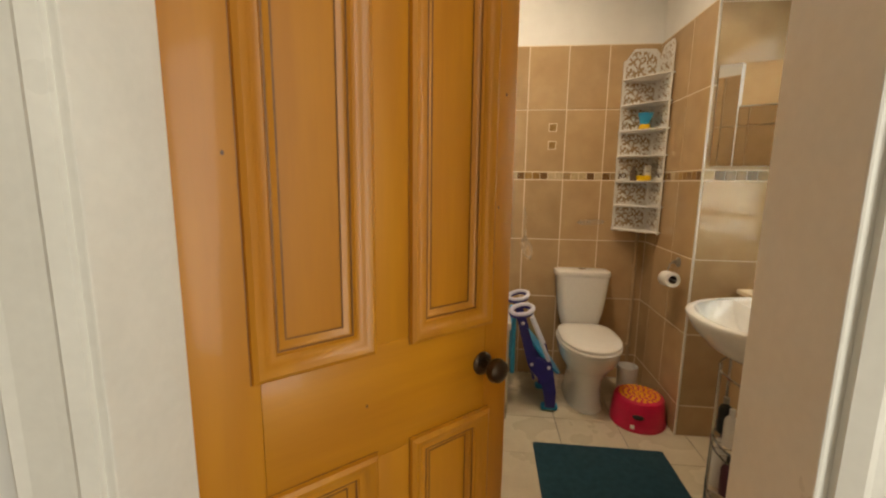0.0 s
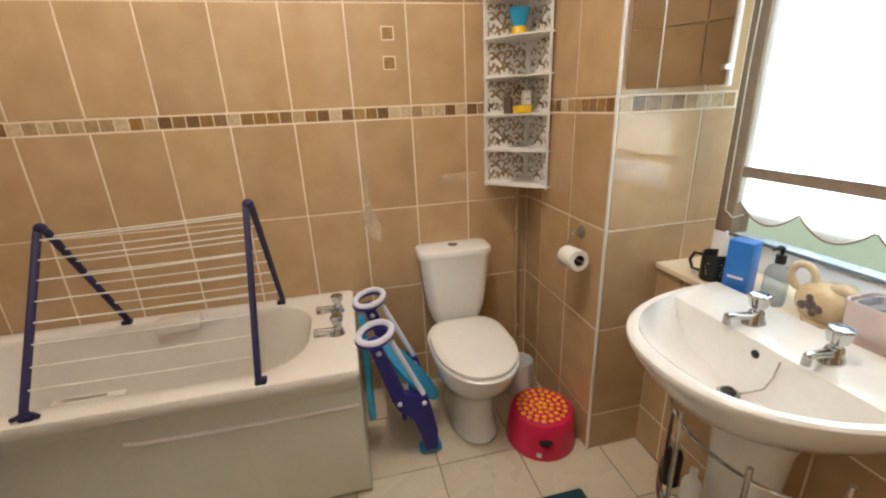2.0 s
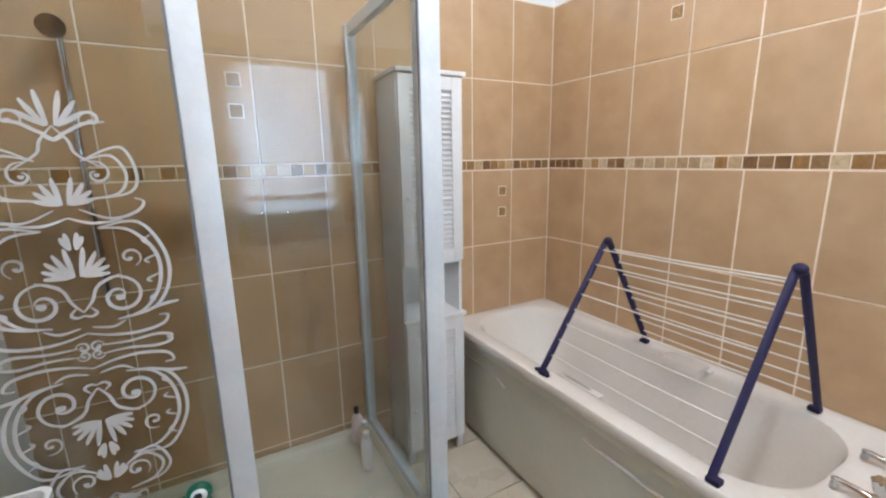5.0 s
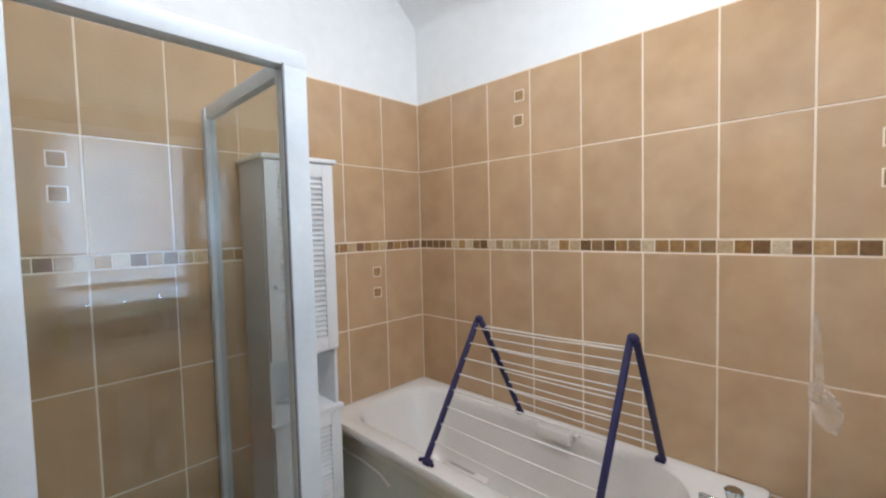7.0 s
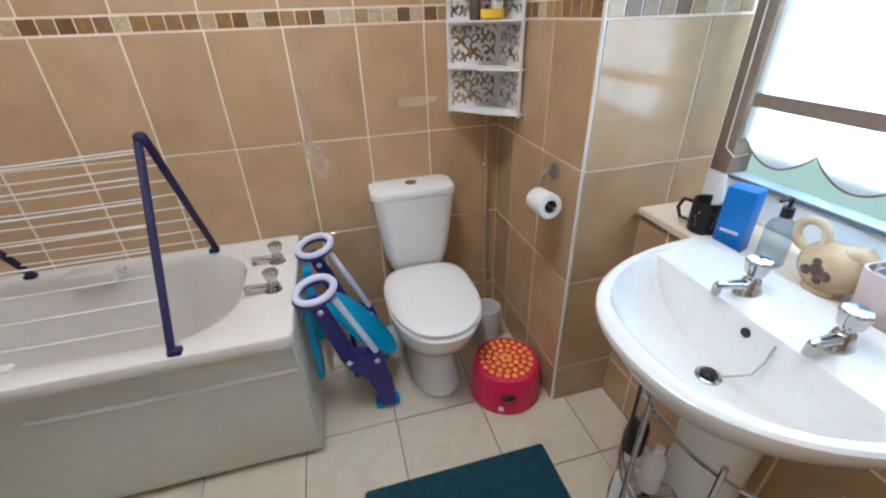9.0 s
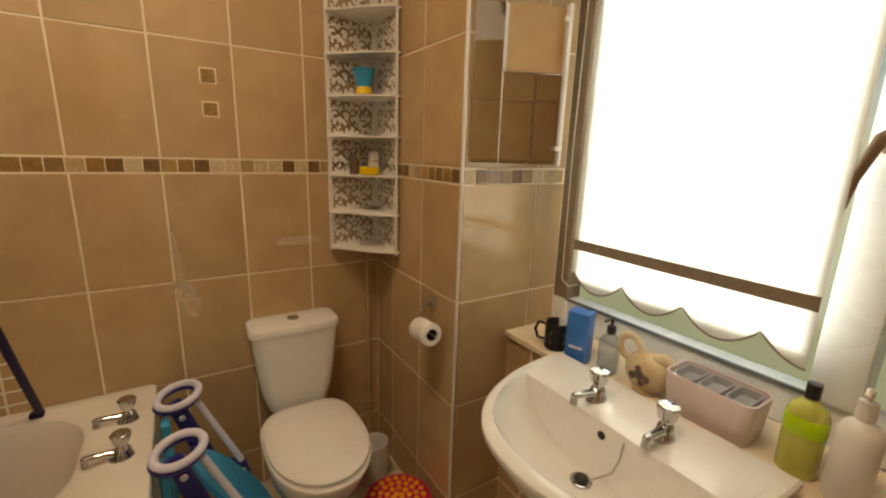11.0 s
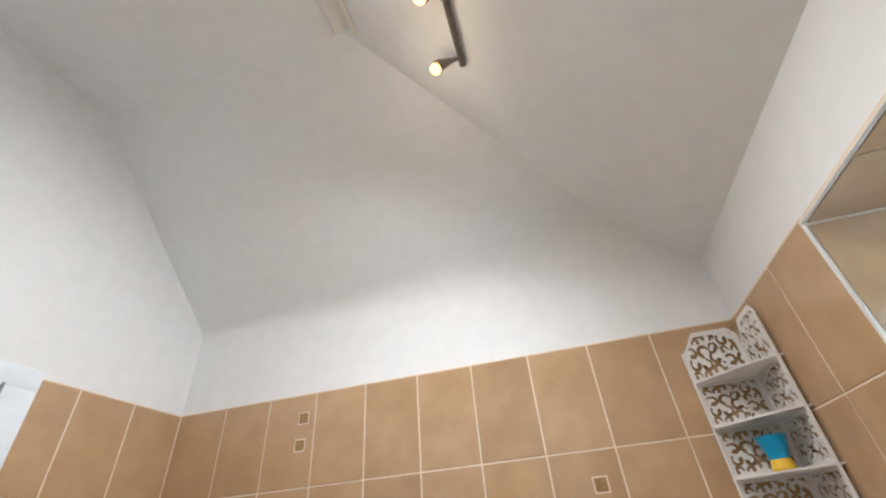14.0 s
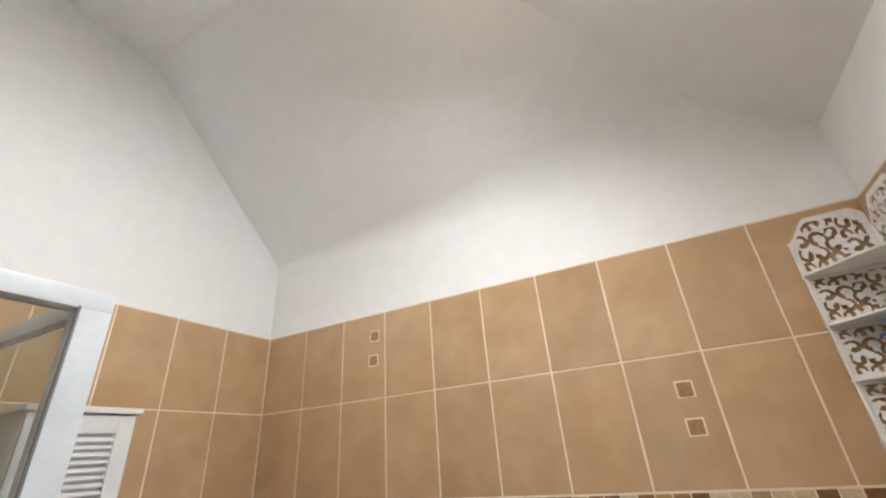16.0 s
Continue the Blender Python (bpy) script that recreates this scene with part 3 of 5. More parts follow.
def tile_mesh(w, h, d, mat, chamfer):
    key = (round(w, 4), round(h, 4), d, mat.name)
    if key not in TILE_MESH:
        c = chamfer
        v = []
        for x0, y0, z in ((0, 0, 0), (0, 0, d - c), (c, c, d)):
            v += [(x0, y0, z), (w - x0, y0, z), (w - x0, h - y0, z), (x0, h - y0, z)]
        f = []
        for k in (0, 4):
            for i in range(4):
                f.append((k + i, k + (i + 1) % 4, k + 4 + (i + 1) % 4, k + 4 + i))
        f.append((8, 9, 10, 11))
        me = bpy.data.meshes.new("tile")
        me.from_pydata(v, [], f)
        me.materials.append(mat)
        TILE_MESH[key] = me
    return TILE_MESH[key]


def lay(name, parent, m, w, h, d, mat, chamfer=0.0012):
    ob = new(name, tile_mesh(w, h, d, mat, chamfer))
    ob.parent = parent
    ob.matrix_basis = m
    return ob


rng = random.Random(4)


def tile_run(wall, cols, at, zmin=0.0, zmax=9.0, rows=ZROWS, gap=0.0065):
    """Lays tiles on a wall: cols are the joint lines along it; at(u, z) gives the matrix whose x runs along the wall, y up and z out."""
    for z0, z1, kind in rows:
        z0, z1 = max(z0, zmin), min(z1, zmax)
        if z1 - z0 < 0.02:
            continue
        if kind == "t":
            for u0, u1 in zip(cols, cols[1:]):
                w = u1 - u0 - gap
                if w > 0.01:
                    jit = pose(0, 0, rng.uniform(-0.0004, 0.0004), rng.uniform(-0.12, 0.12), rng.uniform(-0.12, 0.12), 0)
                    lay("tile", wall, at(u0 + gap / 2, z0 + gap / 2) @ jit, round(w, 3), round(z1 - z0 - gap, 3), 0.008, TILE)
        else:
            u, end = cols[0] + 0.002, cols[-1]
            while u < end - 0.012:
                w = min(0.0495, end - u - 0.002)
                lay("mosaic_piece", wall, at(u, z0 + 0.0045), round(w - 0.0025, 3), round(z1 - z0 - 0.009, 3), 0.0075, MOSAIC, 0.0015)
                u += 0.0505


def frame_at(ox, oy, ux, uy):
    """Matrix maker for an upright wall whose tiles run along (ux, uy); out is to the right of that way."""
    u, up = Vector((ux, uy, 0)), Vector((0, 0, 1))
    out = u.cross(up)

    def at(s, z):
        p = Vector((ox, oy, 0)) + u * s
        return Matrix(((u.x, up.x, out.x, p.x), (u.y, up.y, out.y, p.y), (u.z, up.z, out.z, z), (0, 0, 0, 1)))
    return at


def grout_slab(name, wall, x0, x1, y0, y1, z0, z1):
    return part(name, box(B(), x0, x1, y0, y1, z0, z1), GROUT, wall, smooth=False)


def inset(wall, at, u, z):
    """A small brown glass square let into a tile, in a cream bed."""
    lay("inset_bed", wall, at(u - 0.027, z - 0.027) @ pose(0, 0, 0.0076), 0.054, 0.054, 0.0012, GROUT, 0.0005)
    lay("inset_tile", wall, at(u - 0.022, z - 0.022) @ pose(0, 0, 0.0084), 0.044, 0.044, 0.0022, INSET)


# north wall, tiles run along +x, out towards -y
at_n = frame_at(WEST, NORTH + 0.0075, 1, 0)
cols_n = [0.0] + [(0.19 + 0.25 * (k - 7)) - WEST for k in range(1, 10)] + [ALCOVE - WEST]
grout_slab("grout_bed", wall_north, WEST - 0.012, ALCOVE + 0.012, NORTH + 0.0015, NORTH + 0.012, 0, 2.224)
tile_run(wall_north, cols_n, at_n)
for x, z in ((0.358, 1.716), (0.358, 1.603), (-0.868, 2.113), (-0.875, 1.998)):
    inset(wall_north, at_n, x - WEST, z)
# west wall, tiles run along +y (out towards +x)
at_w = frame_at(WEST - 0.0075, 0.32, 0, 1)
cols_w = [0.0] + [2.43 - 0.253 * k - 0.32 for k in range(8, -1, -1)] + [NORTH - 0.32]
grout_slab("grout_bed", wall_west, WEST - 0.012, WEST - 0.0015, 0.32, NORTH + 0.0015, 0, 2.224)
tile_run(wall_west, cols_w, at_w)
for y, z in ((2.367, 1.265), (2.367, 1.152), (1.10, 1.745), (1.10, 1.632)):
    inset(wall_west, at_w, y - 0.32, z)
# alcove wall, tiles run along -y (out towards -x)
at_a = frame_at(ALCOVE + 0.0075, NORTH, 0, -1)
grout_slab("grout_bed", wall_east_pier, ALCOVE + 0.0015, ALCOVE + 0.012, PIER + 0.004, NORTH + 0.0015, 0, 2.224)
tile_run(wall_east_pier, [0.0, NORTH - 2.535, NORTH - 2.285, NORTH - PIER - 0.004], at_a)
# pier face, tiles run along +x
at_p = frame_at(ALCOVE, PIER + 0.0075, 1, 0)
grout_slab("grout_bed", wall_east_pier, ALCOVE + 0.002, WX - 0.03, PIER + 0.0015, PIER + 0.012, 0, 2.21)
tile_run(wall_east_pier, [0.006, 0.33, WX - ALCOVE - 0.03], at_p, zmax=2.2)
part("tile_trim", tube(B(), [(ALCOVE + 0.001, PIER + 0.001, 0.0), (ALCOVE + 0.001, PIER + 0.001, 2.212)], 0.0055, 10), PAINT, wall_east_pier, "white plastic tile edging")
# under the window, tiles run along -y
at_u = frame_at(UNDER + 0.0075, PIER, 0, -1)
grout_slab("grout_bed", wall_east_under, UNDER + 0.0015, UNDER + 0.012, 0.32, PIER, 0, 0.812)
tile_run(wall_east_under, [0.0, 0.13, 0.38, 0.63, 0.88, 1.13, 1.38, 1.63, PIER - 0.32], at_u, zmax=0.81)
# beside the recess: tiles on its south cheek and the wall south of it
at_c = frame_at(WX - 0.03, 0.90 - 0.0075 + 0.0145, -1, 0)
grout_slab("grout_bed", wall_east_south, UNDER + 0.012, WX - 0.03, 0.9005, 0.905, 0.836, 2.206)
tile_run(wall_east_south, [0.0, 0.02, WX - UNDER - 0.045], at_c, zmin=0.836, zmax=2.2)
at_e = frame_at(UNDER + 0.0075, 0.905, 0, -1)
grout_slab("grout_bed", wall_east_south, UNDER + 0.0015, UNDER + 0.012, 0.32, 0.905, 0.836, 2.206)
tile_run(wall_east_south, [0.0, 0.25, 0.5, 0.585], at_e, zmin=0.836, zmax=2.2)
# soffit of the window recess
grout_slab("grout_bed", wall_bulkhead, ALCOVE + 0.004, WX + 0.05, 0.90, PIER + 0.004, 2.206, 2.215)
for x0, x1 in ((ALCOVE + 0.006, 1.33), (1.33, WX + 0.04)):
    for k in range(5):
        y0 = PIER - 0.004 - 0.25 * (k + 1)
        lay("tile", wall_bulkhead, Matrix(((1, 0, 0, x0 + 0.002), (0, -1, 0, y0 + 0.248), (0, 0, -1, 2.2085), (0, 0, 0, 1))), round(x1 - x0 - 0.004, 3), 0.2455, 0.008, TILE)
part("tile_trim", tube(B(), [(ALCOVE + 0.001, PIER + 0.001, 2.206), (ALCOVE + 0.001, 0.9, 2.206)], 0.0055, 10), PAINT, wall_bulkhead, "white plastic tile edging")
grout_slab("grout_bed", wall_bulkhead, ALCOVE + 0.006, ALCOVE + 0.012, 0.32, NORTH, 2.2155, 2.224)
# south wall beside the door, seen in the mirror
at_s = frame_at(1.24, 0.32 - 0.0075 + 0.015, -1, 0)
grout_slab("grout_bed", wall_south, DR + 0.125, 1.24, 0.3205, 0.325, 0, 2.224)
tile_run(wall_south, [0.0, 0.22, 0.47, 0.72, 1.24 - DR - 0.125], at_s)
# floor
xs = [WEST, -1.355] + [0.025 + 0.345 * k for k in range(-3, 4)] + [UNDER]
ys = [0.325] + [2.118 - 0.345 * k for k in range(5, -1, -1)] + [2.463, NORTH]
for x0, x1 in zip(xs, xs[1:]):
    for y0, y1 in zip(ys, ys[1:]):
        lay("tile", floor, pose(x0 + 0.002, y0 + 0.002, -0.009 + rng.uniform(-0.0004, 0.0004)), round(x1 - x0 - 0.004, 3), round(y1 - y0 - 0.004, 3), 0.009, FLOOR_TILE, 0.0015)

# ---- bath ----
bath = thing("bathtub", (-0.745, 2.36, 0.0), "white acrylic bathtub with a cream side panel against the tiled wall", "bathtub")
BXC, BYC, RIM = -0.742, 2.352, 0.598
tub = B()
loops = [rrect(BXC, BYC, 0.832, 0.338, 0.02, RIM - 0.045), rrect(BXC, BYC, 0.838, 0.342, 0.024, RIM - 0.038), rrect(BXC, BYC, 0.838, 0.342, 0.024, RIM - 0.007), rrect(BXC, BYC, 0.8355, 0.3395, 0.024, RIM - 0.002), rrect(BXC, BYC, 0.830, 0.334, 0.024, RIM)]
for cx, hx, hy, r, z in ((-0.800, 0.728, 0.272, 0.19, RIM - 0.001), (-0.800, 0.716, 0.262, 0.19, RIM - 0.008), (-0.797, 0.706, 0.255, 0.19, RIM - 0.03), (-0.785, 0.672, 0.240, 0.19, RIM - 0.14), (-0.765, 0.625, 0.225, 0.19, RIM - 0.27), (-0.745, 0.575, 0.205, 0.17, RIM - 0.36), (-0.735, 0.50, 0.17, 0.14, RIM - 0.395)):
    loops.append(rrect(cx, BYC + 0.005, hx, hy, r, z))
loft(tub, loops, False, True)
part("tub", tub, ACRYLIC, bath)
pan = B()
box(pan, -1.578, 0.085, 2.052, 2.068, 0.035, RIM - 0.044, 0.004)
box(pan, -1.578, 0.085, 2.040, 2.053, RIM - 0.095, RIM - 0.045, 0.005)
part("side_panel", pan, PANEL, bath, "cream plastic side panel")
part("plinth", box(B(), -1.578, 0.080, 2.076, 2.092, 0.0, 0.036, 0.002), PANEL, bath)
part("end_panel", box(B(), 0.078, 0.090, 2.07, 2.695, 0.0, RIM - 0.046, 0.003), PANEL, bath, "cream plastic end panel")
# raised panel ridges, in whiter acrylic to paint in their highlight lines
for pts in ([(-1.57, 0.440), (-1.30, 0.440), (-1.18, 0.428), (-1.12, 0.402)], [(-0.66, 0.440), (-0.60, 0.432), (-0.40, 0.428), (0.05, 0.428), (0.083, 0.428)]):
    part("moulding", tube(B(), [(x, 2.049, z) for x, z in pts], 0.0075, 10), ACRYLIC, bath)
for x0, y in ((-0.84, 2.103), (-0.74, 2.612)):
    grip = B()
    box(grip, x0, x0 + 0.20, y - 0.016, y + 0.016, RIM - 0.012, RIM + 0.004, 0.005)
    g = part("grip", grip, ACRYLIC, bath)
    if y < 2.3:
        part("slot", box(B(), x0 + 0.03, x0 + 0.15, y - 0.006, y + 0.006, RIM + 0.0035, RIM + 0.0052, 0.0005), STEEL, g, "dark metal grip slot")
part("soap_rest", box(B(), -0.72, -0.56, 2.560, 2.635, RIM - 0.035, RIM + 0.014, 0.010), ACRYLIC, bath)
part("overflow", lathe(B(), -0.735, 2.36, [(0.032, RIM - 0.3945), (0.032, RIM - 0.388), (0.02, RIM - 0.386), (0.001, RIM - 0.386)], 20), CHROME, bath, "chrome waste")


def pillar_tap(parent, x, y, z, aim, k=1.0):
    """A low pillar tap: an oval base, a slim level spout with a dark nozzle, and a faceted head that widens upwards."""
    a = radians(aim)
    dx, dy = math.cos(a), math.sin(a)
    at = lambda d, s, h: (x + k * (dx * d - dy * s), y + k * (dy * d + dx * s), z + k * h)
    ring = lambda hx, hy, h, d0, n=24: [at(d0 + hx * math.cos(2 * math.pi * i / n), hy * math.sin(2 * math.pi * i / n), h) for i in range(n)]
    body = loft(B(), [ring(0.031, 0.024, -0.002, 0.004), ring(0.031, 0.024, 0.004, 0.004), ring(0.027, 0.020, 0.010, 0.004), ring(0.024, 0.018, 0.022, 0.003), ring(0.018, 0.016, 0.032, 0.001), ring(0.012, 0.012, 0.036, 0.0), ring(0.011, 0.011, 0.044, 0.0)])
    t = part("tap", body, CHROME, parent, "chrome pillar tap")
    part("spout", tube(B(), [at(d, 0, h) for d, h in ((0.012, 0.018), (0.035, 0.023), (0.062, 0.027), (0.084, 0.029), (0.092, 0.027))], [0.014 * k, 0.011 * k, 0.009 * k, 0.009 * k, 0.007 * k], 12), CHROME, t)
    part("nozzle", loft(B(), [ring(0.0085, 0.0085, 0.028, 0.084, 14), ring(0.0095, 0.0095, 0.018, 0.085, 14), ring(0.0095, 0.0095, 0.008, 0.086, 14), ring(0.006, 0.006, 0.008, 0.086, 14)]), STEEL, t, "dark spout nozzle")
    head = []
    for r, h in ((0.012, 0.042), (0.018, 0.045), (0.020, 0.050), (0.025, 0.072), (0.0255, 0.076), (0.022, 0.080), (0.002, 0.081)):
        head.append([at(r * (1 + 0.055 * math.cos(8 * b)) * math.cos(b), r * (1 + 0.055 * math.cos(8 * b)) * math.sin(b), h) for b in [2 * math.pi * i / 48 for i in range(48)]])
    part("tap_head", loft(B(), head), CHROME, t)
    return t


pillar_tap(bath, 0.028, 2.47, RIM, 185, 0.98)
pillar_tap(bath, 0.028, 2.275, RIM, 185, 0.98)

# ---- clothes airer standing across the bath ----
airer = thing("clothes_airer", (-0.53, 2.33, RIM), "navy folding clothes airer with white cords stood across the bath", "clothes airer")
ENDS = [(-0.222, 2.345, 1.125), (-0.868, 2.365, 1.098)]
FEET = [((-0.216, 2.028, RIM + 0.012), (-0.226, 2.632, RIM + 0.012)), ((-0.868, 2.04, RIM + 0.012), (-0.852, 2.635, RIM + 0.012))]
for apex, feet in zip(ENDS, FEET):
    for i, f in enumerate(feet):
        a, b = Vector(apex), Vector(f)
        d = (b - a).normalized()
        off = Vector((0.008 if i else -0.008, 0, 0))
        part("leg", tube(B(), [a + off, a + off + d * 0.02, b + off - d * 0.01, b + off], [0.010, 0.013, 0.012, 0.011], 10, squash=0.7), NAVY, airer)
        part("foot", box(B(), b.x - 0.018, b.x + 0.018, b.y - 0.014, b.y + 0.014, RIM + 0.0005, RIM + 0.018, 0.005), NAVY, airer)
    part("hinge_cap", ball(B(), apex, 0.018, 14, 1.1, 1, 1), NAVY, airer)
    if apex[0] < -0.5:
        bm = B()
        tube(bm, [(apex[0], 2.045, RIM + 0.02), (apex[0] - 0.035, 2.03, RIM + 0.012)], 0.008, 8)
        tube(bm, [(apex[0], 2.045, RIM + 0.02), (apex[0] + 0.035, 2.03, RIM + 0.012)], 0.008, 8)
        part("foot_clip", bm, NAVY, airer)
for i in range(2):
    for k in range(8):
        t = 0.07 + 0.115 * k
        a = Vector(ENDS[0]).lerp(Vector(FEET[0][i]), t)
        b = Vector(ENDS[1]).lerp(Vector(FEET[1][i]), t)
        part("cord", tube(B(), [a, a.lerp(b, 0.5) + Vector((0, 0, -0.003)), b], 0.003, 6), CORD, airer)

# ---- toilet ----
TX = 0.583
toilet = thing("toilet", (TX, 2.38, 0.0), "white close-coupled ceramic toilet with its lid down", "toilet")
loops = []
for hx, y0, y1, z in ((0.110, 2.175, 2.60, 0.0), (0.112, 2.170, 2.60, 0.012), (0.098, 2.19, 2.59, 0.05), (0.095, 2.20, 2.58, 0.14), (0.105, 2.19, 2.57, 0.20), (0.135, 2.15, 2.57, 0.26), (0.168, 2.09, 2.57, 0.32), (0.176, 2.072, 2.58, 0.37), (0.179, 2.068, 2.58, 0.395), (0.170, 2.078, 2.57, 0.402)):
    loops.append(egg(TX, y0, y1, hx, z))
part("pan", loft(B(), loops), CERAMIC, toilet)
part("seat", loft(B(), [egg(TX, 2.040, 2.535, 0.179, z, p=2.05) if i in (1, 2) else egg(TX, 2.048, 2.53, 0.173, z, p=2.05) for i, z in enumerate((0.4025, 0.408, 0.418, 0.423))]), SEAT, toilet, "white plastic seat ring")
loops = [egg(TX, 2.056, 2.525, 0.168, 0.4245, p=2.05), egg(TX, 2.048, 2.53, 0.176, 0.430, p=2.05), egg(TX, 2.048, 2.53, 0.176, 0.442, p=2.05), egg(TX, 2.054, 2.525, 0.170, 0.447, p=2.05), egg(TX, 2.10, 2.50, 0.146, 0.452, p=2.05), egg(TX, 2.17, 2.44, 0.09, 0.456, p=2.05)]
part("seat_lid", loft(B(), loops), SEAT, toilet, "closed white plastic lid")
for x in (-0.075, 0.075):
    part("seat_hinge", tube(B(), [(TX + x - 0.02, 2.531, 0.425), (TX + x + 0.02, 2.531, 0.425)], 0.011, 12), CHROME, toilet)
CYC = 2.612
loops = [rrect(TX, CYC, hx, hy, r, z) for hx, hy, r, z in ((0.108, 0.058, 0.045, 0.402), (0.126, 0.066, 0.05, 0.43), (0.143, 0.074, 0.05, 0.50), (0.158, 0.081, 0.05, 0.62), (0.169, 0.085, 0.045, 0.752))]
part("cistern", loft(B(), loops), CERAMIC, toilet)
loops = [rrect(TX, CYC, hx, hy, r, z) for hx, hy, r, z in ((0.170, 0.084, 0.045, 0.7525), (0.177, 0.087, 0.05, 0.757), (0.178, 0.087, 0.05, 0.778), (0.173, 0.083, 0.048, 0.788), (0.15, 0.055, 0.04, 0.794))]
part("cistern_lid", loft(B(), loops), CERAMIC, toilet)
part("flush_button", lathe(B(), TX, CYC, [(0.024, 0.7935), (0.024, 0.798), (0.02, 0.800), (0.019, 0.797), (0.001, 0.797)], 20), CHROME, toilet, "chrome flush button")

# ---- pale see-through patches on the wall tiles ----
PALE_PATCH = bpy.data.materials.new("pale_patch_film")
PALE_PATCH.use_nodes = True
nt = PALE_PATCH.node_tree
sn = nt.nodes.new("ShaderNodeTexNoise")
sn.inputs["Scale"].default_value = 16
sn.inputs["Detail"].default_value = 3
sr = nt.nodes.new("ShaderNodeMapRange")
sr.inputs["From Min"].default_value, sr.inputs["From Max"].default_value = 0.30, 0.62
sr.inputs["To Max"].default_value = 0.36
sc = nt.nodes.new("ShaderNodeTexCoord")
nt.links.new(sc.outputs["Object"], sn.inputs["Vector"])
nt.links.new(sn.outputs["Fac"], sr.inputs["Value"])
nt.links.new(sr.outputs[0], nt.nodes["Principled BSDF"].inputs["Alpha"])
nt.nodes["Principled BSDF"].inputs["Base Color"].default_value = (0.95, 0.80, 0.62, 1)
nt.nodes["Principled BSDF"].inputs["Roughness"].default_value = 0.65
nt.nodes["Principled BSDF"].inputs["Specular IOR Level"].default_value = 0.15
rs = random.Random(9)


def lay_patch(cx, cz, hx, hz, lean):
    pts = []
    for k in range(26):
        a = 2 * math.pi * k / 26
        f = rs.uniform(0.86, 1.0)
        u, v = hx * f * math.cos(a), hz * f * math.sin(a)
        pts.append((cx + u + lean * v, cz + v))
    bm = prism(B(), pts, "y", NORTH - 0.0022, NORTH - 0.0017)
    part("pale_patch", bm, PALE_PATCH, wall_north, "pale see-through patch on the tiles", smooth=False)


lay_patch(0.206, 1.06, 0.012, 0.15, -0.06)
lay_patch(0.224, 0.91, 0.040, 0.085, -0.22)
lay_patch(0.64, 1.10, 0.10, 0.022, 0.8)

# ---- boxed pipe in the corner behind the toilet ----
pipe = thing("corner_pipe", (0.955, NORTH - 0.02, 0.0), "beige painted water pipe running up the tiled corner", "pipe")
part("pipe", tube(B(), [(0.942, NORTH - 0.014, 0.0), (0.942, NORTH - 0.014, 1.03)], 0.011, 12), PIPE, pipe)
for z in (0.25, 0.80):
    part("pipe_clip", box(B(), 0.926, 0.958, NORTH - 0.027, NORTH - 0.0005, z, z + 0.014, 0.003), PIPE, pipe)

# ---- toilet brush, stool ----
brush = thing("toilet_brush_holder", (0.875, 2.46, 0.0), "white plastic toilet brush pot on the floor behind the stool", "toilet brush")
part("pot", lathe(B(), 0.875, 2.46, [(0.055, 0.0), (0.058, 0.01), (0.062, 0.20), (0.058, 0.20), (0.053, 0.02), (0.001, 0.018)], 24), WHITE, brush)

SX, SY = 0.845, 2.155
stool = thing("step_stool", (SX, SY, 0.0), "round red plastic child's step stool with yellow grip dots", "step stool")
loops = []
for r, z in ((0.146, 0.0), (0.150, 0.006), (0.150, 0.012), (0.141, 0.10), (0.136, 0.145), (0.128, 0.160), (0.112, 0.167), (0.05, 0.167)):
    loops.append([(SX + r * math.cos(a), SY + r * math.sin(a), z) for a in [2 * math.pi * k / 40 for k in range(40)]])
part("body", loft(B(), loops), RED, stool)
bm = B()
for ring, count in ((0.018, 5), (0.045, 10), (0.073, 15), (0.100, 20)):
    for k in range(count):
        a = 2 * math.pi * k / count + ring * 9
        ball(bm, (SX + ring * math.cos(a), SY + ring * math.sin(a), 0.1675), 0.0115, 8, 1, 1, 0.45)
part("grip_dots", bm, YELLOW, stool, "raised yellow rubber dots")
a0 = radians(-108)
bm = B()
tube(bm, [(SX + 0.1435 * math.cos(a0 + d), SY + 0.1435 * math.sin(a0 + d), 0.092) for d in (-0.20, -0.1, 0, 0.1, 0.20)], [0.006, 0.013, 0.014, 0.013, 0.006], 10)
part("hand_slot", bm, BLACK, stool, "dark hand slot")
a0 = radians(-118)
bm = loft(B(), [[(SX + r * math.cos(a0 + d), SY + r * math.sin(a0 + d), z) for d, z in ((-0.07, 0.022), (0.07, 0.022), (0.07, 0.044), (-0.07, 0.044))] for r in (0.147, 0.1502)])
part("sticker", bm, WHITE, stool, "small white printed sticker")

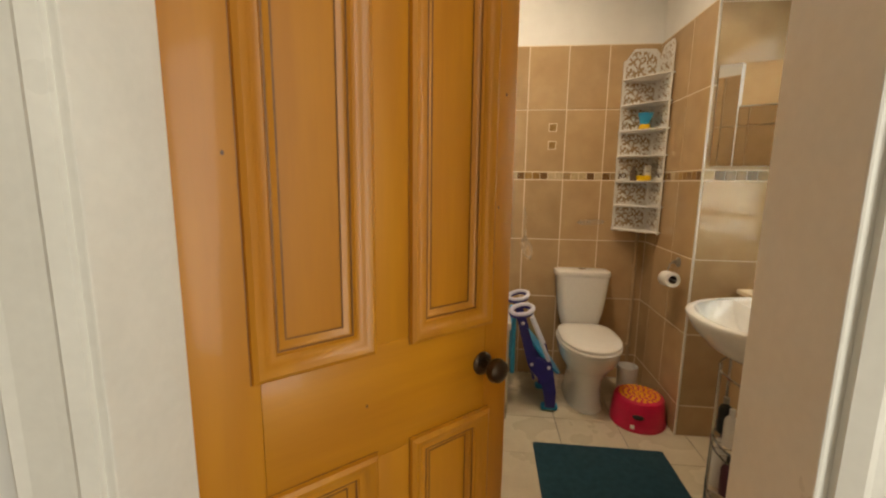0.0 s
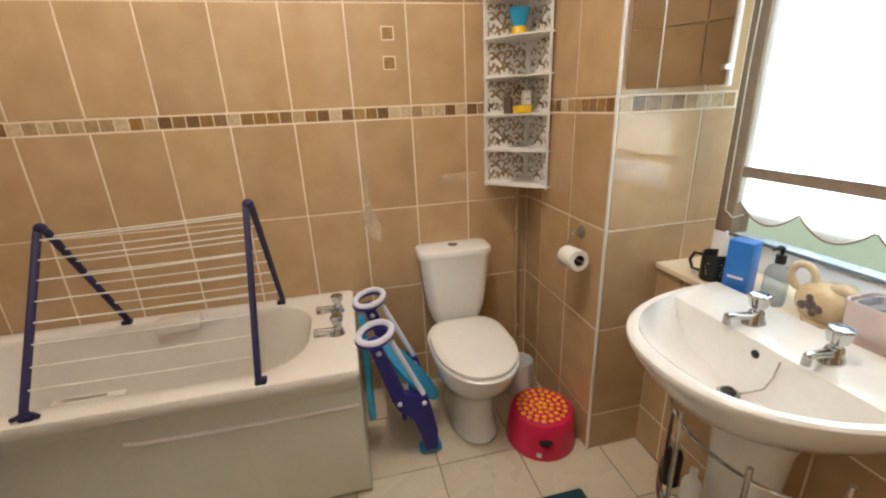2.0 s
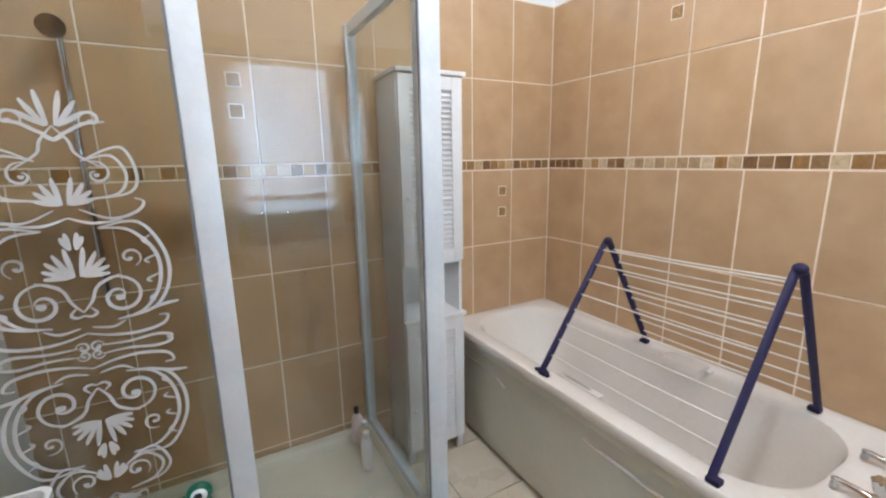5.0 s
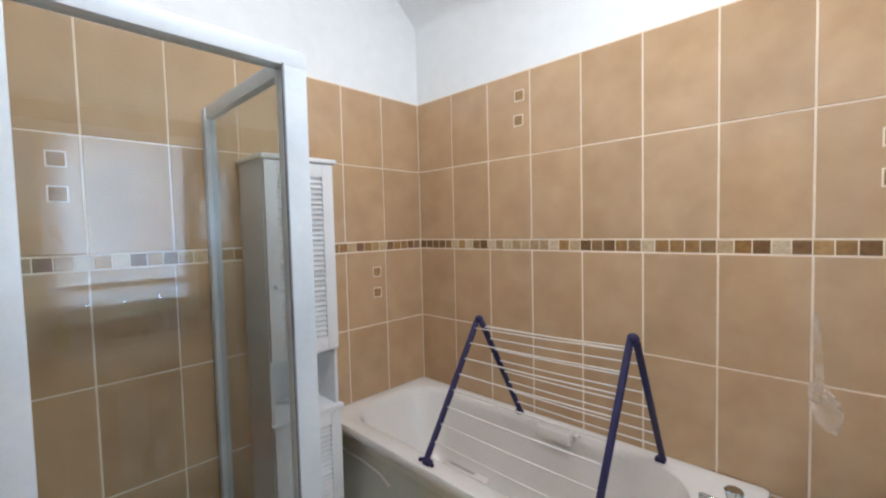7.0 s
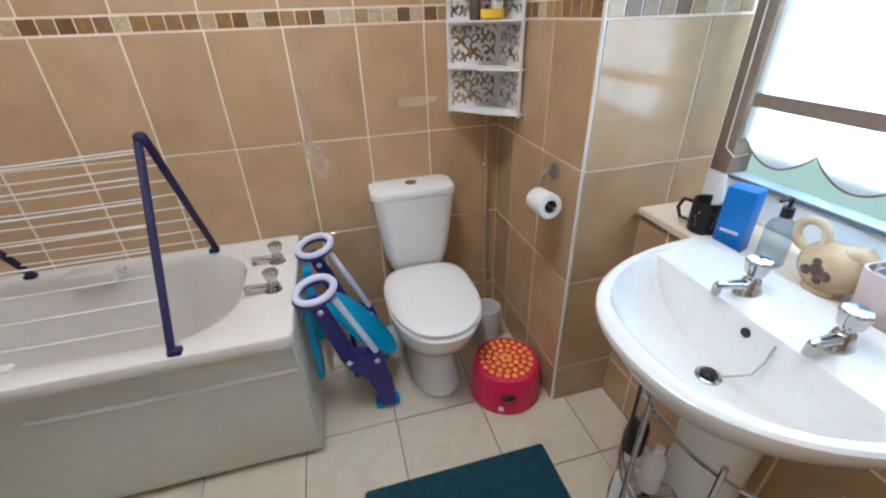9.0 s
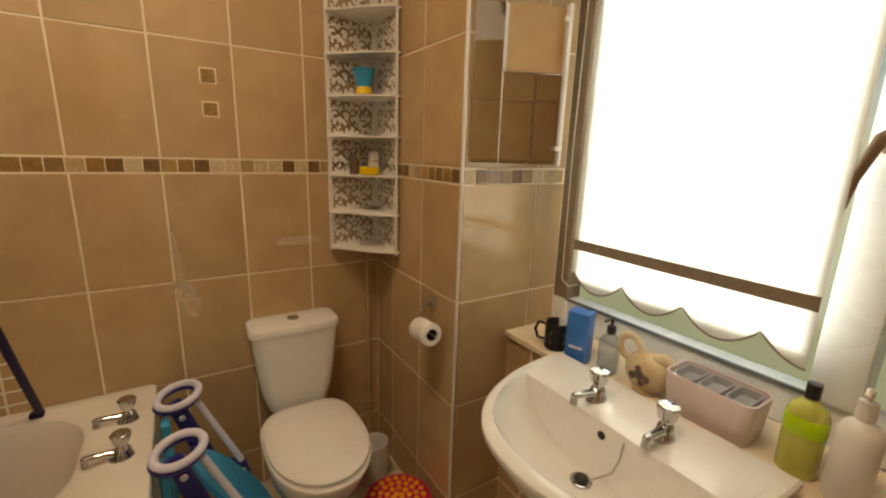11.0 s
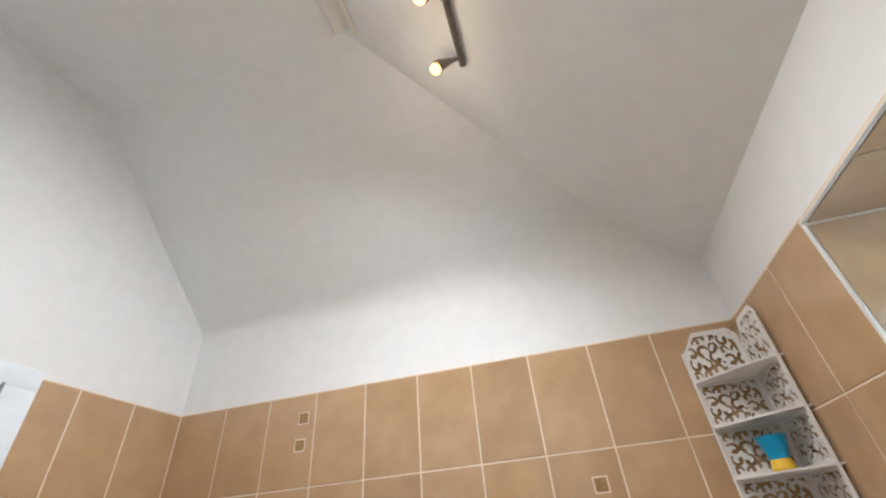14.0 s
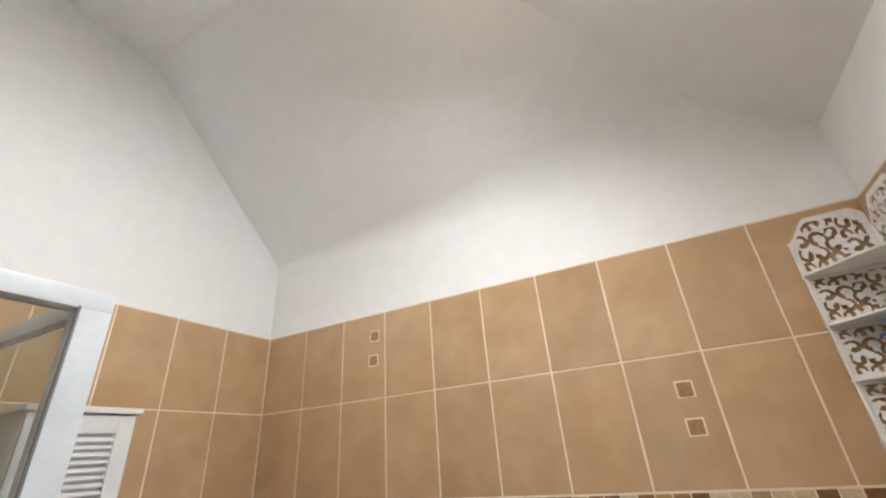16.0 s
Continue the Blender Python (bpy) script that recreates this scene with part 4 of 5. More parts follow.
# ---- folded toilet ladder ----
lad = thing("toilet_training_ladder", (0.27, 2.35, 0.0), "folded blue plastic child's toilet ladder leaning beside the bath", "toilet ladder")
for y, dz in ((2.50, 0.0), (2.185, 0.0)):
    s = -1 if y < 2.3 else 1
    ringc = Vector((0.165, y, 0.628))
    side = Vector((1, 0, 0.18)).normalized()
    deep = Vector((0, 1, 0.32)).normalized()
    ring = [ringc + 0.064 * math.cos(a) * side + 0.050 * math.sin(a) * deep for a in [2 * math.pi * k / 28 for k in range(28)]]
    grip = part("hand_ring", tube(B(), ring, 0.0125, 10, closed=True), LILAC, lad, "pale lilac hand ring")
    ring2 = [p + Vector((-0.004, 0, -0.013)) for p in ring]
    part("ring_back", tube(B(), ring2, 0.0115, 8, closed=True), BLUE, grip, "blue ring backing")
    knee = Vector((0.287, y + 0.010, 0.275))
    foot = Vector((0.352, y + 0.030, 0.030))
    if s > 0:
        knee, foot = Vector((0.295, y - 0.02, 0.275)), Vector((0.345, y - 0.02, 0.03))
    r0 = ringc + Vector((-0.015, 0, -0.02))
    across = Vector((0.95, 0, 0.31)) * 0.023
    bm = B()
    loft(bm, [[(p.x, yy, p.z) for p in (r0 - across, r0 + across, knee + Vector((-0.045, 0, 0.045)) + across, knee + Vector((-0.058, 0, 0.035)) - across)] for yy in (y - 0.014, y + 0.014)])
    bmesh.ops.bevel(bm, geom=bm.edges, offset=0.005, segments=2, affect="EDGES")
    part("rail", bm, BLUE, lad)
    poly = [(knee.x - 0.088, knee.z + 0.052), (knee.x - 0.02, knee.z + 0.060), (knee.x + 0.060, knee.z + 0.038), (knee.x + 0.074, knee.z - 0.02), (foot.x + 0.030, 0.13), (foot.x + 0.030, 0.026), (foot.x - 0.030, 0.026), (foot.x - 0.034, 0.11), (knee.x + 0.005, knee.z - 0.075), (knee.x - 0.060, knee.z - 0.02)]
    bm = prism(B(), poly, "y", knee.y - 0.020, knee.y + 0.020)
    bmesh.ops.bevel(bm, geom=bm.edges, offset=0.006, segments=2, affect="EDGES")
    part("lower_leg", bm, BLUE, lad)
    part("foot", box(B(), foot.x - 0.050, foot.x + 0.050, foot.y - 0.024, foot.y + 0.024, 0.0, 0.036, 0.014), CYAN, lad, "sky blue rubber foot")
    part("slide_bar", tube(B(), [ringc + Vector((0.055, -0.002, -0.045)), knee + Vector((0.045, -0.012, 0.045))], 0.0115, 10), LILAC, lad, "pale lilac sliding bar")
    for p in (ringc + Vector((0.005, -0.028, -0.075)), knee + Vector((-0.055, -0.028, 0.025)), knee + Vector((0.045, -0.028, 0.010))):
        part("bolt_cap", ball(B(), p, 0.011, 12, 1, 0.6, 1), LILAC, lad)
bm = loft(B(), [[(0.300 + 0.120 * math.cos(a) + 0.045 * w, 2.345 + 0.125 * math.sin(a), 0.33 + 0.15 * math.cos(a) * -1.0 + 0.03 * w) for a in [2 * math.pi * k / 28 for k in range(28)]] for w in (-0.12, 0.0, 0.14)])
part("step_board", bm, CYAN, lad, "sky blue oval step board")
part("brace_board", box(B(), 0.108, 0.136, 2.195, 2.262, 0.22, 0.57, 0.012), CYAN, lad, "sky blue brace")
part("brace_board", box(B(), 0.108, 0.136, 2.420, 2.487, 0.22, 0.57, 0.012), CYAN, lad, "sky blue brace")
for z in (0.20, 0.42):
    part("cross_bar", tube(B(), [(0.25 if z < 0.3 else 0.19, 2.20, z), (0.25 if z < 0.3 else 0.19, 2.49, z)], 0.010, 8), BLUE, lad)

# ---- corner shelf ----
shelf = thing("corner_shelf", (0.93, 2.62, 1.06), "white fretwork corner shelf with seven tiers in the tiled corner", "shelf")
SW, SD, Z0, STEP, TIERS = 0.215, 0.225, 1.062, 0.156, 7
NX, NY = ALCOVE - 0.013, NORTH - 0.013


SCROLLS = ((0.50, 0.74, 0.20, 0.4, 1), (0.17, 0.76, 0.15, 2.6, -1), (0.16, 0.40, 0.15, 4.2, 1), (0.46, 0.36, 0.16, 1.6, -1), (0.78, 0.54, 0.17, 5.2, 1), (0.84, 0.88, 0.12, 3.2, -1), (0.72, 0.20, 0.15, 0.9, 1), (0.40, 0.08, 0.10, 3.6, -1), (0.10, 0.08, 0.11, 0.2, 1), (0.95, 0.26, 0.10, 2.0, -1))


def fret_holes(u, v):
    """Whether a place in a tier's panel (0..1, 0..1) is cut away: comma-like scrolls with a thick head and a thin tail."""
    u, v = (u * 1.5) % 1.0, (v * 1.3 + 0.35 * int(u * 1.5)) % 1.0
    for cu, cv, r0, turn, flip in SCROLLS:
        du, dv = u - cu, (v - cv) * 0.85
        r = math.hypot(du, dv)
        if r < r0 * 1.3:
            a = (flip * math.atan2(dv, du) + turn) % (2 * math.pi)
            spiral = r0 * (1 - 0.70 * a / (2 * math.pi))
            if a < 5.0 and abs(r - spiral) < 0.030 + 0.036 * a / 5.0:
                return True
    return False


def fret_mesh(name, w, h, border=0.016, cell=0.0029, corner=0):
    nu, nv = round(w / cell), round(h / cell)
    verts, faces, index = [], [], {}
    t = 0.004

    def vid(i, j, k):
        key = (i, j, k)
        if key not in index:
            index[key] = len(verts)
            verts.append((i * w / nu, k * t, j * h / nv))
        return index[key]
    solid = {}
    for i in range(nu):
        for j in range(nv):
            x, z = (i + 0.5) * w / nu, (j + 0.5) * h / nv
            inside = border < x < w - border and 0.012 < z < h - 0.012
            solid[i, j] = not (inside and fret_holes((x - border) / (w - 2 * border), (z - 0.012) / (h - 0.024)))
            if corner:
                u = x / w if corner > 0 else 1 - x / w
                s = min(max(u / 0.34, 0.0), 1.0)
                top = h * (0.60 + 0.40 * s * s * (3 - 2 * s) - 0.16 * max(0.0, (u - 0.82) / 0.18) ** 2)
                solid[i, j] = z < top and (solid[i, j] or z > top - 0.016)
    for (i, j), on in solid.items():
        if not on:
            continue
        faces.append((vid(i, j, 0), vid(i + 1, j, 0), vid(i + 1, j + 1, 0), vid(i, j + 1, 0)))
        faces.append((vid(i, j + 1, 1), vid(i + 1, j + 1, 1), vid(i + 1, j, 1), vid(i, j, 1)))
        for di, dj, a, b in ((-1, 0, (i, j), (i, j + 1)), (1, 0, (i + 1, j), (i + 1, j + 1)), (0, -1, (i, j), (i + 1, j)), (0, 1, (i, j + 1), (i + 1, j + 1))):
            if not solid.get((i + di, j + dj), False):
                faces.append((vid(*a, 0), vid(*b, 0), vid(*b, 1), vid(*a, 1)))
    me = bpy.data.meshes.new(name)
    me.from_pydata(verts, [], faces)
    me.materials.append(FRET)
    return me


fret_n, fret_e = fret_mesh("fret_panel", SW, STEP - 0.006), fret_mesh("fret_panel", SD - 0.006, STEP - 0.006)
top_n, top_e = fret_mesh("fret_panel", SW, STEP * 1.2, corner=1), fret_mesh("fret_panel", SD - 0.006, STEP * 1.2, corner=-1)
for k in range(TIERS):
    z = Z0 + STEP * k
    last = k == TIERS - 1
    for me, m in ((top_n if last else fret_n, pose(NX - SW, NY - 0.004, z + 0.003)), (top_e if last else fret_e, pose(NX - 0.0005, NY - SD + 0.0005, z + 0.003, 0, 0, 90))):
        ob = new("fret_panel", me)
        ob.parent = shelf
        ob.matrix_basis = Matrix.Translation(-shelf.matrix_basis.translation) @ m
    poly = [(NX - SW, NY + 0.0120), (NX - SW, NY - 0.02), (NX - SW * 0.80, NY - SD * 0.30), (NX - SW * 0.55, NY - SD * 0.62), (NX - SW * 0.28, NY - SD * 0.88), (NX - SW * 0.09, NY - SD), (NX + 0.0120, NY - SD), (NX + 0.0120, NY + 0.0120)]
    part("tier", prism(B(), poly, "z", z - 0.003, z + 0.0028), FRET, shelf)
for x, y in ((NX - SW + 0.004, NY - 0.006), (NX - 0.006, NY - SD + 0.004)):
    part("upright", box(B(), x - 0.005, x + 0.005, y - 0.006, y + 0.005, Z0 - 0.012, Z0 + STEP * 6.70, 0.002), FRET, shelf)
part("bottom_curl", prism(B(), [(NX - SW, Z0 - 0.004), (NX - SW * 0.7, Z0 - 0.016), (NX - SW * 0.4, Z0 - 0.010), (NX, Z0 - 0.020), (NX, Z0 - 0.004)], "y", NY - 0.006, NY - 0.001), FRET, shelf)

z = Z0 + STEP * 4 + 0.003
pot = thing("toy_cup", (0.90, 2.60, z), "small blue and yellow plastic cup on the corner shelf", "cup")
part("cup", lathe(B(), 0.90, 2.60, [(0.026, z + 0.032), (0.030, z + 0.05), (0.044, z + 0.095), (0.046, z + 0.10), (0.040, z + 0.10), (0.03, z + 0.055), (0.001, z + 0.05)], 20), CYAN, pot)
part("base", lathe(B(), 0.90, 2.60, [(0.030, z), (0.034, z + 0.008), (0.028, z + 0.033), (0.001, z + 0.033)], 20), LEMON, pot, "yellow base")
z = Z0 + STEP * 2 + 0.003
duck = thing("yellow_tub", (0.915, 2.585, z), "small yellow tub on the corner shelf", "tub")
part("tub", lathe(B(), 0.915, 2.585, [(0.034, z), (0.042, z + 0.006), (0.044, z + 0.03), (0.038, z + 0.033), (0.001, z + 0.033)], 20), LEMON, duck)
pk = thing("small_carton", (0.945, 2.60, z + 0.033), "small white printed carton on the yellow tub", "carton")
part("carton", box(B(), 0.918, 0.952, 2.575, 2.607, z + 0.0335, z + 0.095, 0.002), WHITE, pk)
part("print", box(B(), 0.922, 0.948, 2.5738, 2.5752, z + 0.055, z + 0.062), GREY, pk, "grey line of print")
bt = thing("dark_bottle", (0.868, 2.63, z), "small dark brown bottle on the corner shelf", "bottle")
part("bottle", lathe(B(), 0.868, 2.635, [(0.018, z), (0.02, z + 0.004), (0.02, z + 0.06), (0.009, z + 0.075), (0.009, z + 0.09), (0.001, z + 0.091)], 16), CARD, bt)

# ---- toilet roll on its holder ----
holder = thing("toilet_roll_holder", (ALCOVE, 2.185, 0.936), "chrome toilet roll holder screwed to the tiled wall", "toilet roll holder")
loops = [[(ALCOVE + 0.0005 - h, 2.185 + r * math.cos(a), 0.936 + r * math.sin(a)) for a in [2 * math.pi * k / 24 for k in range(24)]] for r, h in ((0.027, 0.0), (0.027, 0.006), (0.022, 0.010), (0.010, 0.012), (0.009, 0.03), (0.001, 0.031))]
part("rose", loft(B(), loops), STEEL, holder)
RC = Vector((0.932, 2.124, 0.853))
part("arm", tube(B(), [(0.975, 2.185, 0.936), (0.958, 2.187, 0.925), (0.946, 2.194, 0.87), (0.938, 2.198, 0.850), (0.934, 2.185, 0.846), (0.932, 2.108, 0.855), (0.932, 2.05, 0.861)], 0.0045, 8), STEEL, holder)
roll = thing("toilet_roll", tuple(RC), "white toilet paper roll on its chrome holder", "toilet roll")
d = Vector((0.0, -0.99, 0.10)).normalized()
e1 = d.orthogonal().normalized()
e2 = d.cross(e1)
ringat = lambda s, r: [RC + d * s + r * (math.cos(a) * e1 + math.sin(a) * e2) for a in [2 * math.pi * k / 28 for k in range(28)]]
part("paper", loft(B(), [ringat(-0.048, 0.021), ringat(-0.048, 0.039), ringat(-0.045, 0.041), ringat(0.045, 0.041), ringat(0.048, 0.039), ringat(0.048, 0.021)], False, False), PAPER, roll)
part("tube", loft(B(), [ringat(0.0475, 0.0208), ringat(-0.0475, 0.0208), ringat(-0.0475, 0.0195), ringat(0.0475, 0.0195)], False, False), CARD, roll, "brown card tube")

# ---- mirror cabinet on the pier, its front set at an angle ----
mir = thing("mirror_cabinet", (0, 0, 0), "slim mirrored cabinet set aslant on the tiled pier", "mirror cabinet")
part("glass", box(B(), 0.002, 0.092, -0.006, 0.0, 0.0, 0.468, 0.001), MIRROR, mir, "narrow mirror pane", smooth=False)
swing = pose(0.096, 0, 0, 0, 0, -3)
bm = box(B(), 0.0, 0.188, -0.006, 0.0, 0.0, 0.272, 0.001)
bmesh.ops.transform(bm, matrix=swing, verts=bm.verts)
part("glass", bm, MIRROR, mir, "short mirror pane", smooth=False)
bm = box(B(), 0.0, 0.188, -0.007, 0.0, 0.2725, 0.277, 0.001)
bmesh.ops.transform(bm, matrix=swing, verts=bm.verts)
part("top_strip", bm, STEEL, mir, "dark metal strip along the mirror's top")
bm = box(B(), 0.0, 0.188, 0.002, 0.008, 0.2775, 0.468, 0.001)
bmesh.ops.transform(bm, matrix=swing, verts=bm.verts)
part("back_panel", bm, TILE, mir, "beige tiled panel above the short mirror", smooth=False)
part("edge_strip", box(B(), 0.284, 0.297, -0.028, 0.004, -0.004, 0.474, 0.003), WHITE, mir, "white edge strip")
part("joint_strip", box(B(), 0.0915, 0.0955, -0.007, 0.0, 0.0, 0.469, 0.001), WHITE, mir)
t22 = math.tan(radians(22))
part("case", prism(B(), [(0.002, 0.0015), (0.284, 0.0015), (0.284, 0.284 * t22 - 0.004), (0.012, 0.003)], "z", 0.002, 0.466), WHITE, mir, "white case")
for z in (0.05, 0.43):
    part("clip", box(B(), 0.270, 0.296, -0.032, -0.026, z - 0.008, z + 0.008, 0.002), WHITE, mir)
mir.matrix_basis = pose(1.022, PIER - 0.003, 1.449, 0, 0, -22)

# ---- basin ----
BCY, BBX, BZ = 1.455, 1.238, 0.858
basin = thing("pedestal_basin", (1.08, BCY, 0.0), "white ceramic pedestal basin with two chrome taps below the window", "basin")


def dee(back, front, hy, z, n=36, p=2.3):
    """A loop with a straight back (x = back) and a rounded front (x = front)."""
    pts = []
    for k in range(n + 1):
        a = -math.pi / 2 + math.pi * k / n
        c, s = abs(math.cos(a)), math.sin(a)
        pts.append((back - (back - front) * c ** (2 / p), BCY + hy * math.copysign(abs(s) ** (2 / p), s), z))
    for k in range(1, 8):
        pts.append((back, BCY + hy - 2 * hy * k / 8, z))
    return pts


loops = [dee(1.19, 1.00, 0.085, 0.665), dee(1.215, 0.92, 0.15, 0.68), dee(1.228, 0.835, 0.245, 0.730), dee(1.234, 0.785, 0.293, 0.785), dee(1.237, 0.760, 0.316, 0.825), dee(1.238, 0.752, 0.323, 0.845), dee(1.238, 0.754, 0.323, 0.853), dee(1.236, 0.762, 0.317, 0.858), dee(1.20, 0.785, 0.295, 0.857), dee(1.050, 0.798, 0.280, 0.852), dee(1.047, 0.804, 0.272, 0.845), dee(1.043, 0.825, 0.25, 0.80), dee(1.036, 0.86, 0.205, 0.755), dee(1.02, 0.92, 0.12, 0.727), dee(1.005, 0.955, 0.05, 0.722)]
part("bowl", loft(B(), loops), CERAMIC, basin)
loops = [[(1.095 + hx * math.cos(a), BCY + hy * math.copysign(abs(math.sin(a)) ** 0.8, math.sin(a)), z) for a in [2 * math.pi * k / 32 for k in range(32)]] for hx, hy, z in ((0.105, 0.105, 0.0), (0.105, 0.105, 0.02), (0.092, 0.092, 0.05), (0.082, 0.083, 0.20), (0.082, 0.084, 0.42), (0.088, 0.092, 0.56), (0.10, 0.115, 0.64), (0.115, 0.14, 0.70))]
part("pedestal", loft(B(), loops), CERAMIC, basin)
pillar_tap(basin, 1.122, BCY + 0.082, BZ - 0.003, 180 - 4)
pillar_tap(basin, 1.130, BCY - 0.098, BZ - 0.003, 180 + 4)
loops = [[(1.0438 - h, BCY + 0.004 + r * math.cos(a), 0.822 + r * math.sin(a)) for a in [2 * math.pi * k / 16 for k in range(16)]] for r, h in ((0.0105, -0.006), (0.0105, 0.0012), (0.009, 0.0018), (0.001, 0.0018))]
part("overflow_hole", loft(B(), loops), BLACK, basin, "dark overflow hole")
part("waste", lathe(B(), 0.982, BCY, [(0.026, 0.722), (0.026, 0.727), (0.018, 0.728), (0.017, 0.724), (0.001, 0.724)], 20), CHROME, basin)
part("plug_chain", tube(B(), [(1.044, BCY - 0.055, 0.838), (1.030, BCY - 0.058, 0.80), (1.022, BCY - 0.05, 0.765), (1.00, BCY - 0.02, 0.735), (0.985, BCY, 0.730)], 0.0022, 6), STEEL, basin)
part("plug", lathe(B(), 0.982, BCY, [(0.016, 0.7282), (0.017, 0.733), (0.012, 0.738), (0.001, 0.739)], 16), BLACK, basin)

# ---- chrome rack round the pedestal ----
rack = thing("chrome_rack", (1.05, BCY, 0.0), "chrome wire storage rack standing round the basin pedestal", "rack")
RX, RY = 1.13, 1.415


def rim_at(a, z, s=1.0):
    return (RX - 0.245 * s * math.cos(a), RY + 0.255 * s * math.sin(a), z)


for a, top in ((1.10, 0.70), (0.32, 0.655), (-0.42, 0.655), (-1.05, 0.70)):
    part("post", tube(B(), [rim_at(a, 0.004), rim_at(a, 0.3), rim_at(a, top)], 0.0065, 10), CHROME, rack)
    part("foot", lathe(B(), rim_at(a, 0)[0], rim_at(a, 0)[1], [(0.009, 0.0), (0.010, 0.012), (0.007, 0.014)], 10), BLACK, rack)
for z in (0.625, 0.34, 0.10):
    part("hoop", tube(B(), [rim_at(-1.18 + 2.36 * k / 24, z) for k in range(25)], 0.0045, 8), CHROME, rack)
for z in (0.30, 0.07):
    part("shelf_hoop", tube(B(), [rim_at(-1.18 + 2.36 * k / 24, z) for k in range(25)], 0.0035, 8), CHROME, rack)
    for k in range(11):
        a = -1.05 + 2.1 * k / 10
        p, q = rim_at(a, z), rim_at(a, z, 0.50)
        part("shelf_wire", tube(B(), [p, q], 0.0018, 6), CHROME, rack)
    part("inner_hoop", tube(B(), [rim_at(-1.18 + 2.36 * k / 24, z, 0.50) for k in range(25)], 0.003, 6), CHROME, rack)


def bottle(name, x, y, z, h, r, mat, cap, label, pump=False, sy=1.0):
    t = thing(name, (x, y, z), label, "bottle")
    part("body", lathe(B(), x, y, [(r * 0.9, z), (r, z + 0.006), (r, z + h * 0.66), (r * 0.8, z + h * 0.76), (r * 0.36, z + h * 0.82), (r * 0.36, z + h * 0.86), (0.001, z + h * 0.865)], 20, 1.0, sy), mat, t)
    top = part("cap", lathe(B(), x, y, [(r * 0.42, z + h * 0.84), (r * 0.44, z + h * 0.86), (r * 0.42, z + h), (0.001, z + h + 0.001)], 16), cap, t)
    if pump:
        part("pump_head", tube(B(), [(x, y, z + h), (x, y, z + h + 0.022), (x - 0.012, y, z + h + 0.026), (x - 0.035, y, z + h + 0.020)], [0.004, 0.006, 0.006, 0.004], 8), cap, top)
    return t


bottle("spray_bottle", 0.965, 1.555, 0.0738, 0.21, 0.033, WHITE, WHITE, "white cleaning bottle in the chrome rack")
bottle("dark_bottle", 0.975, 1.49, 0.0738, 0.17, 0.028, material("plum_plastic", (0.10, 0.03, 0.05), 0.4), BLACK, "plum coloured bottle in the chrome rack")
bottle("dark_bottle", 0.985, 1.58, 0.3036, 0.16, 0.026, BLACK, STEEL, "black toiletry bottle in the chrome rack")
bottle("toiletry_bottle", 0.955, 1.48, 0.3036, 0.16, 0.025, WHITE, WHITE, "white toiletry bottle in the chrome rack")

# ---- things on the ledge ----
LZ = 0.8345
mug = thing("mug", (1.285, 1.835, LZ), "black mug with pale lettering on the window ledge", "mug")
part("cup", lathe(B(), 1.285, 1.835, [(0.036, LZ), (0.040, LZ + 0.004), (0.040, LZ + 0.093), (0.0385, LZ + 0.095), (0.036, LZ + 0.09), (0.035, LZ + 0.01), (0.001, LZ + 0.008)], 28), BLACK, mug)
part("handle", tube(B(), [(1.268, 1.872, LZ + 0.078), (1.258, 1.895, LZ + 0.078), (1.253, 1.905, LZ + 0.05), (1.258, 1.895, LZ + 0.022), (1.268, 1.872, LZ + 0.02)], 0.0055, 8), BLACK, mug)
for i, (w, z) in enumerate(((0.5, 0.062), (0.7, 0.050), (0.6, 0.038), (0.55, 0.026))):
    bm = loft(B(), [[(1.285 + r * math.cos(a), 1.835 + r * math.sin(a), LZ + z + dz) for a, dz in ((3.9 - w, 0), (3.9 + w, 0), (3.9 + w, 0.005), (3.9 - w, 0.005))] for r in (0.0395, 0.0412)])
    part("lettering", bm, GREY, mug)
tooth = thing("toothbrush_head", (1.295, 1.825, LZ + 0.01), "white electric toothbrush standing in the mug", "toothbrush")
part("brush", lathe(B(), 1.297, 1.822, [(0.010, LZ + 0.012), (0.013, LZ + 0.06), (0.014, LZ + 0.12), (0.006, LZ + 0.145), (0.005, LZ + 0.17), (0.001, LZ + 0.172)], 14), WHITE, tooth)
carton = thing("blue_carton", (1.275, 1.735, LZ), "tall bright blue toiletry carton on the window ledge", "carton")
bm = box(B(), -0.028, 0.028, -0.034, 0.034, 0, 0.168, 0.0015)
bmesh.ops.transform(bm, matrix=pose(1.278, 1.735, LZ, 0, 0, 18), verts=bm.verts)
part("box", bm, BLUE_CARD, carton)
bm = box(B(), -0.0288, -0.0275, -0.022, 0.022, 0.05, 0.058)
bmesh.ops.transform(bm, matrix=pose(1.278, 1.735, LZ, 0, 0, 18), verts=bm.verts)
part("print", bm, LILAC, carton, "pale line of print")
bottle("soap_dispenser", 1.30, 1.64, LZ, 0.15, 0.031, BOTTLE_GLASS, BLACK, "clear glass soap dispenser with a black pump", pump=True)

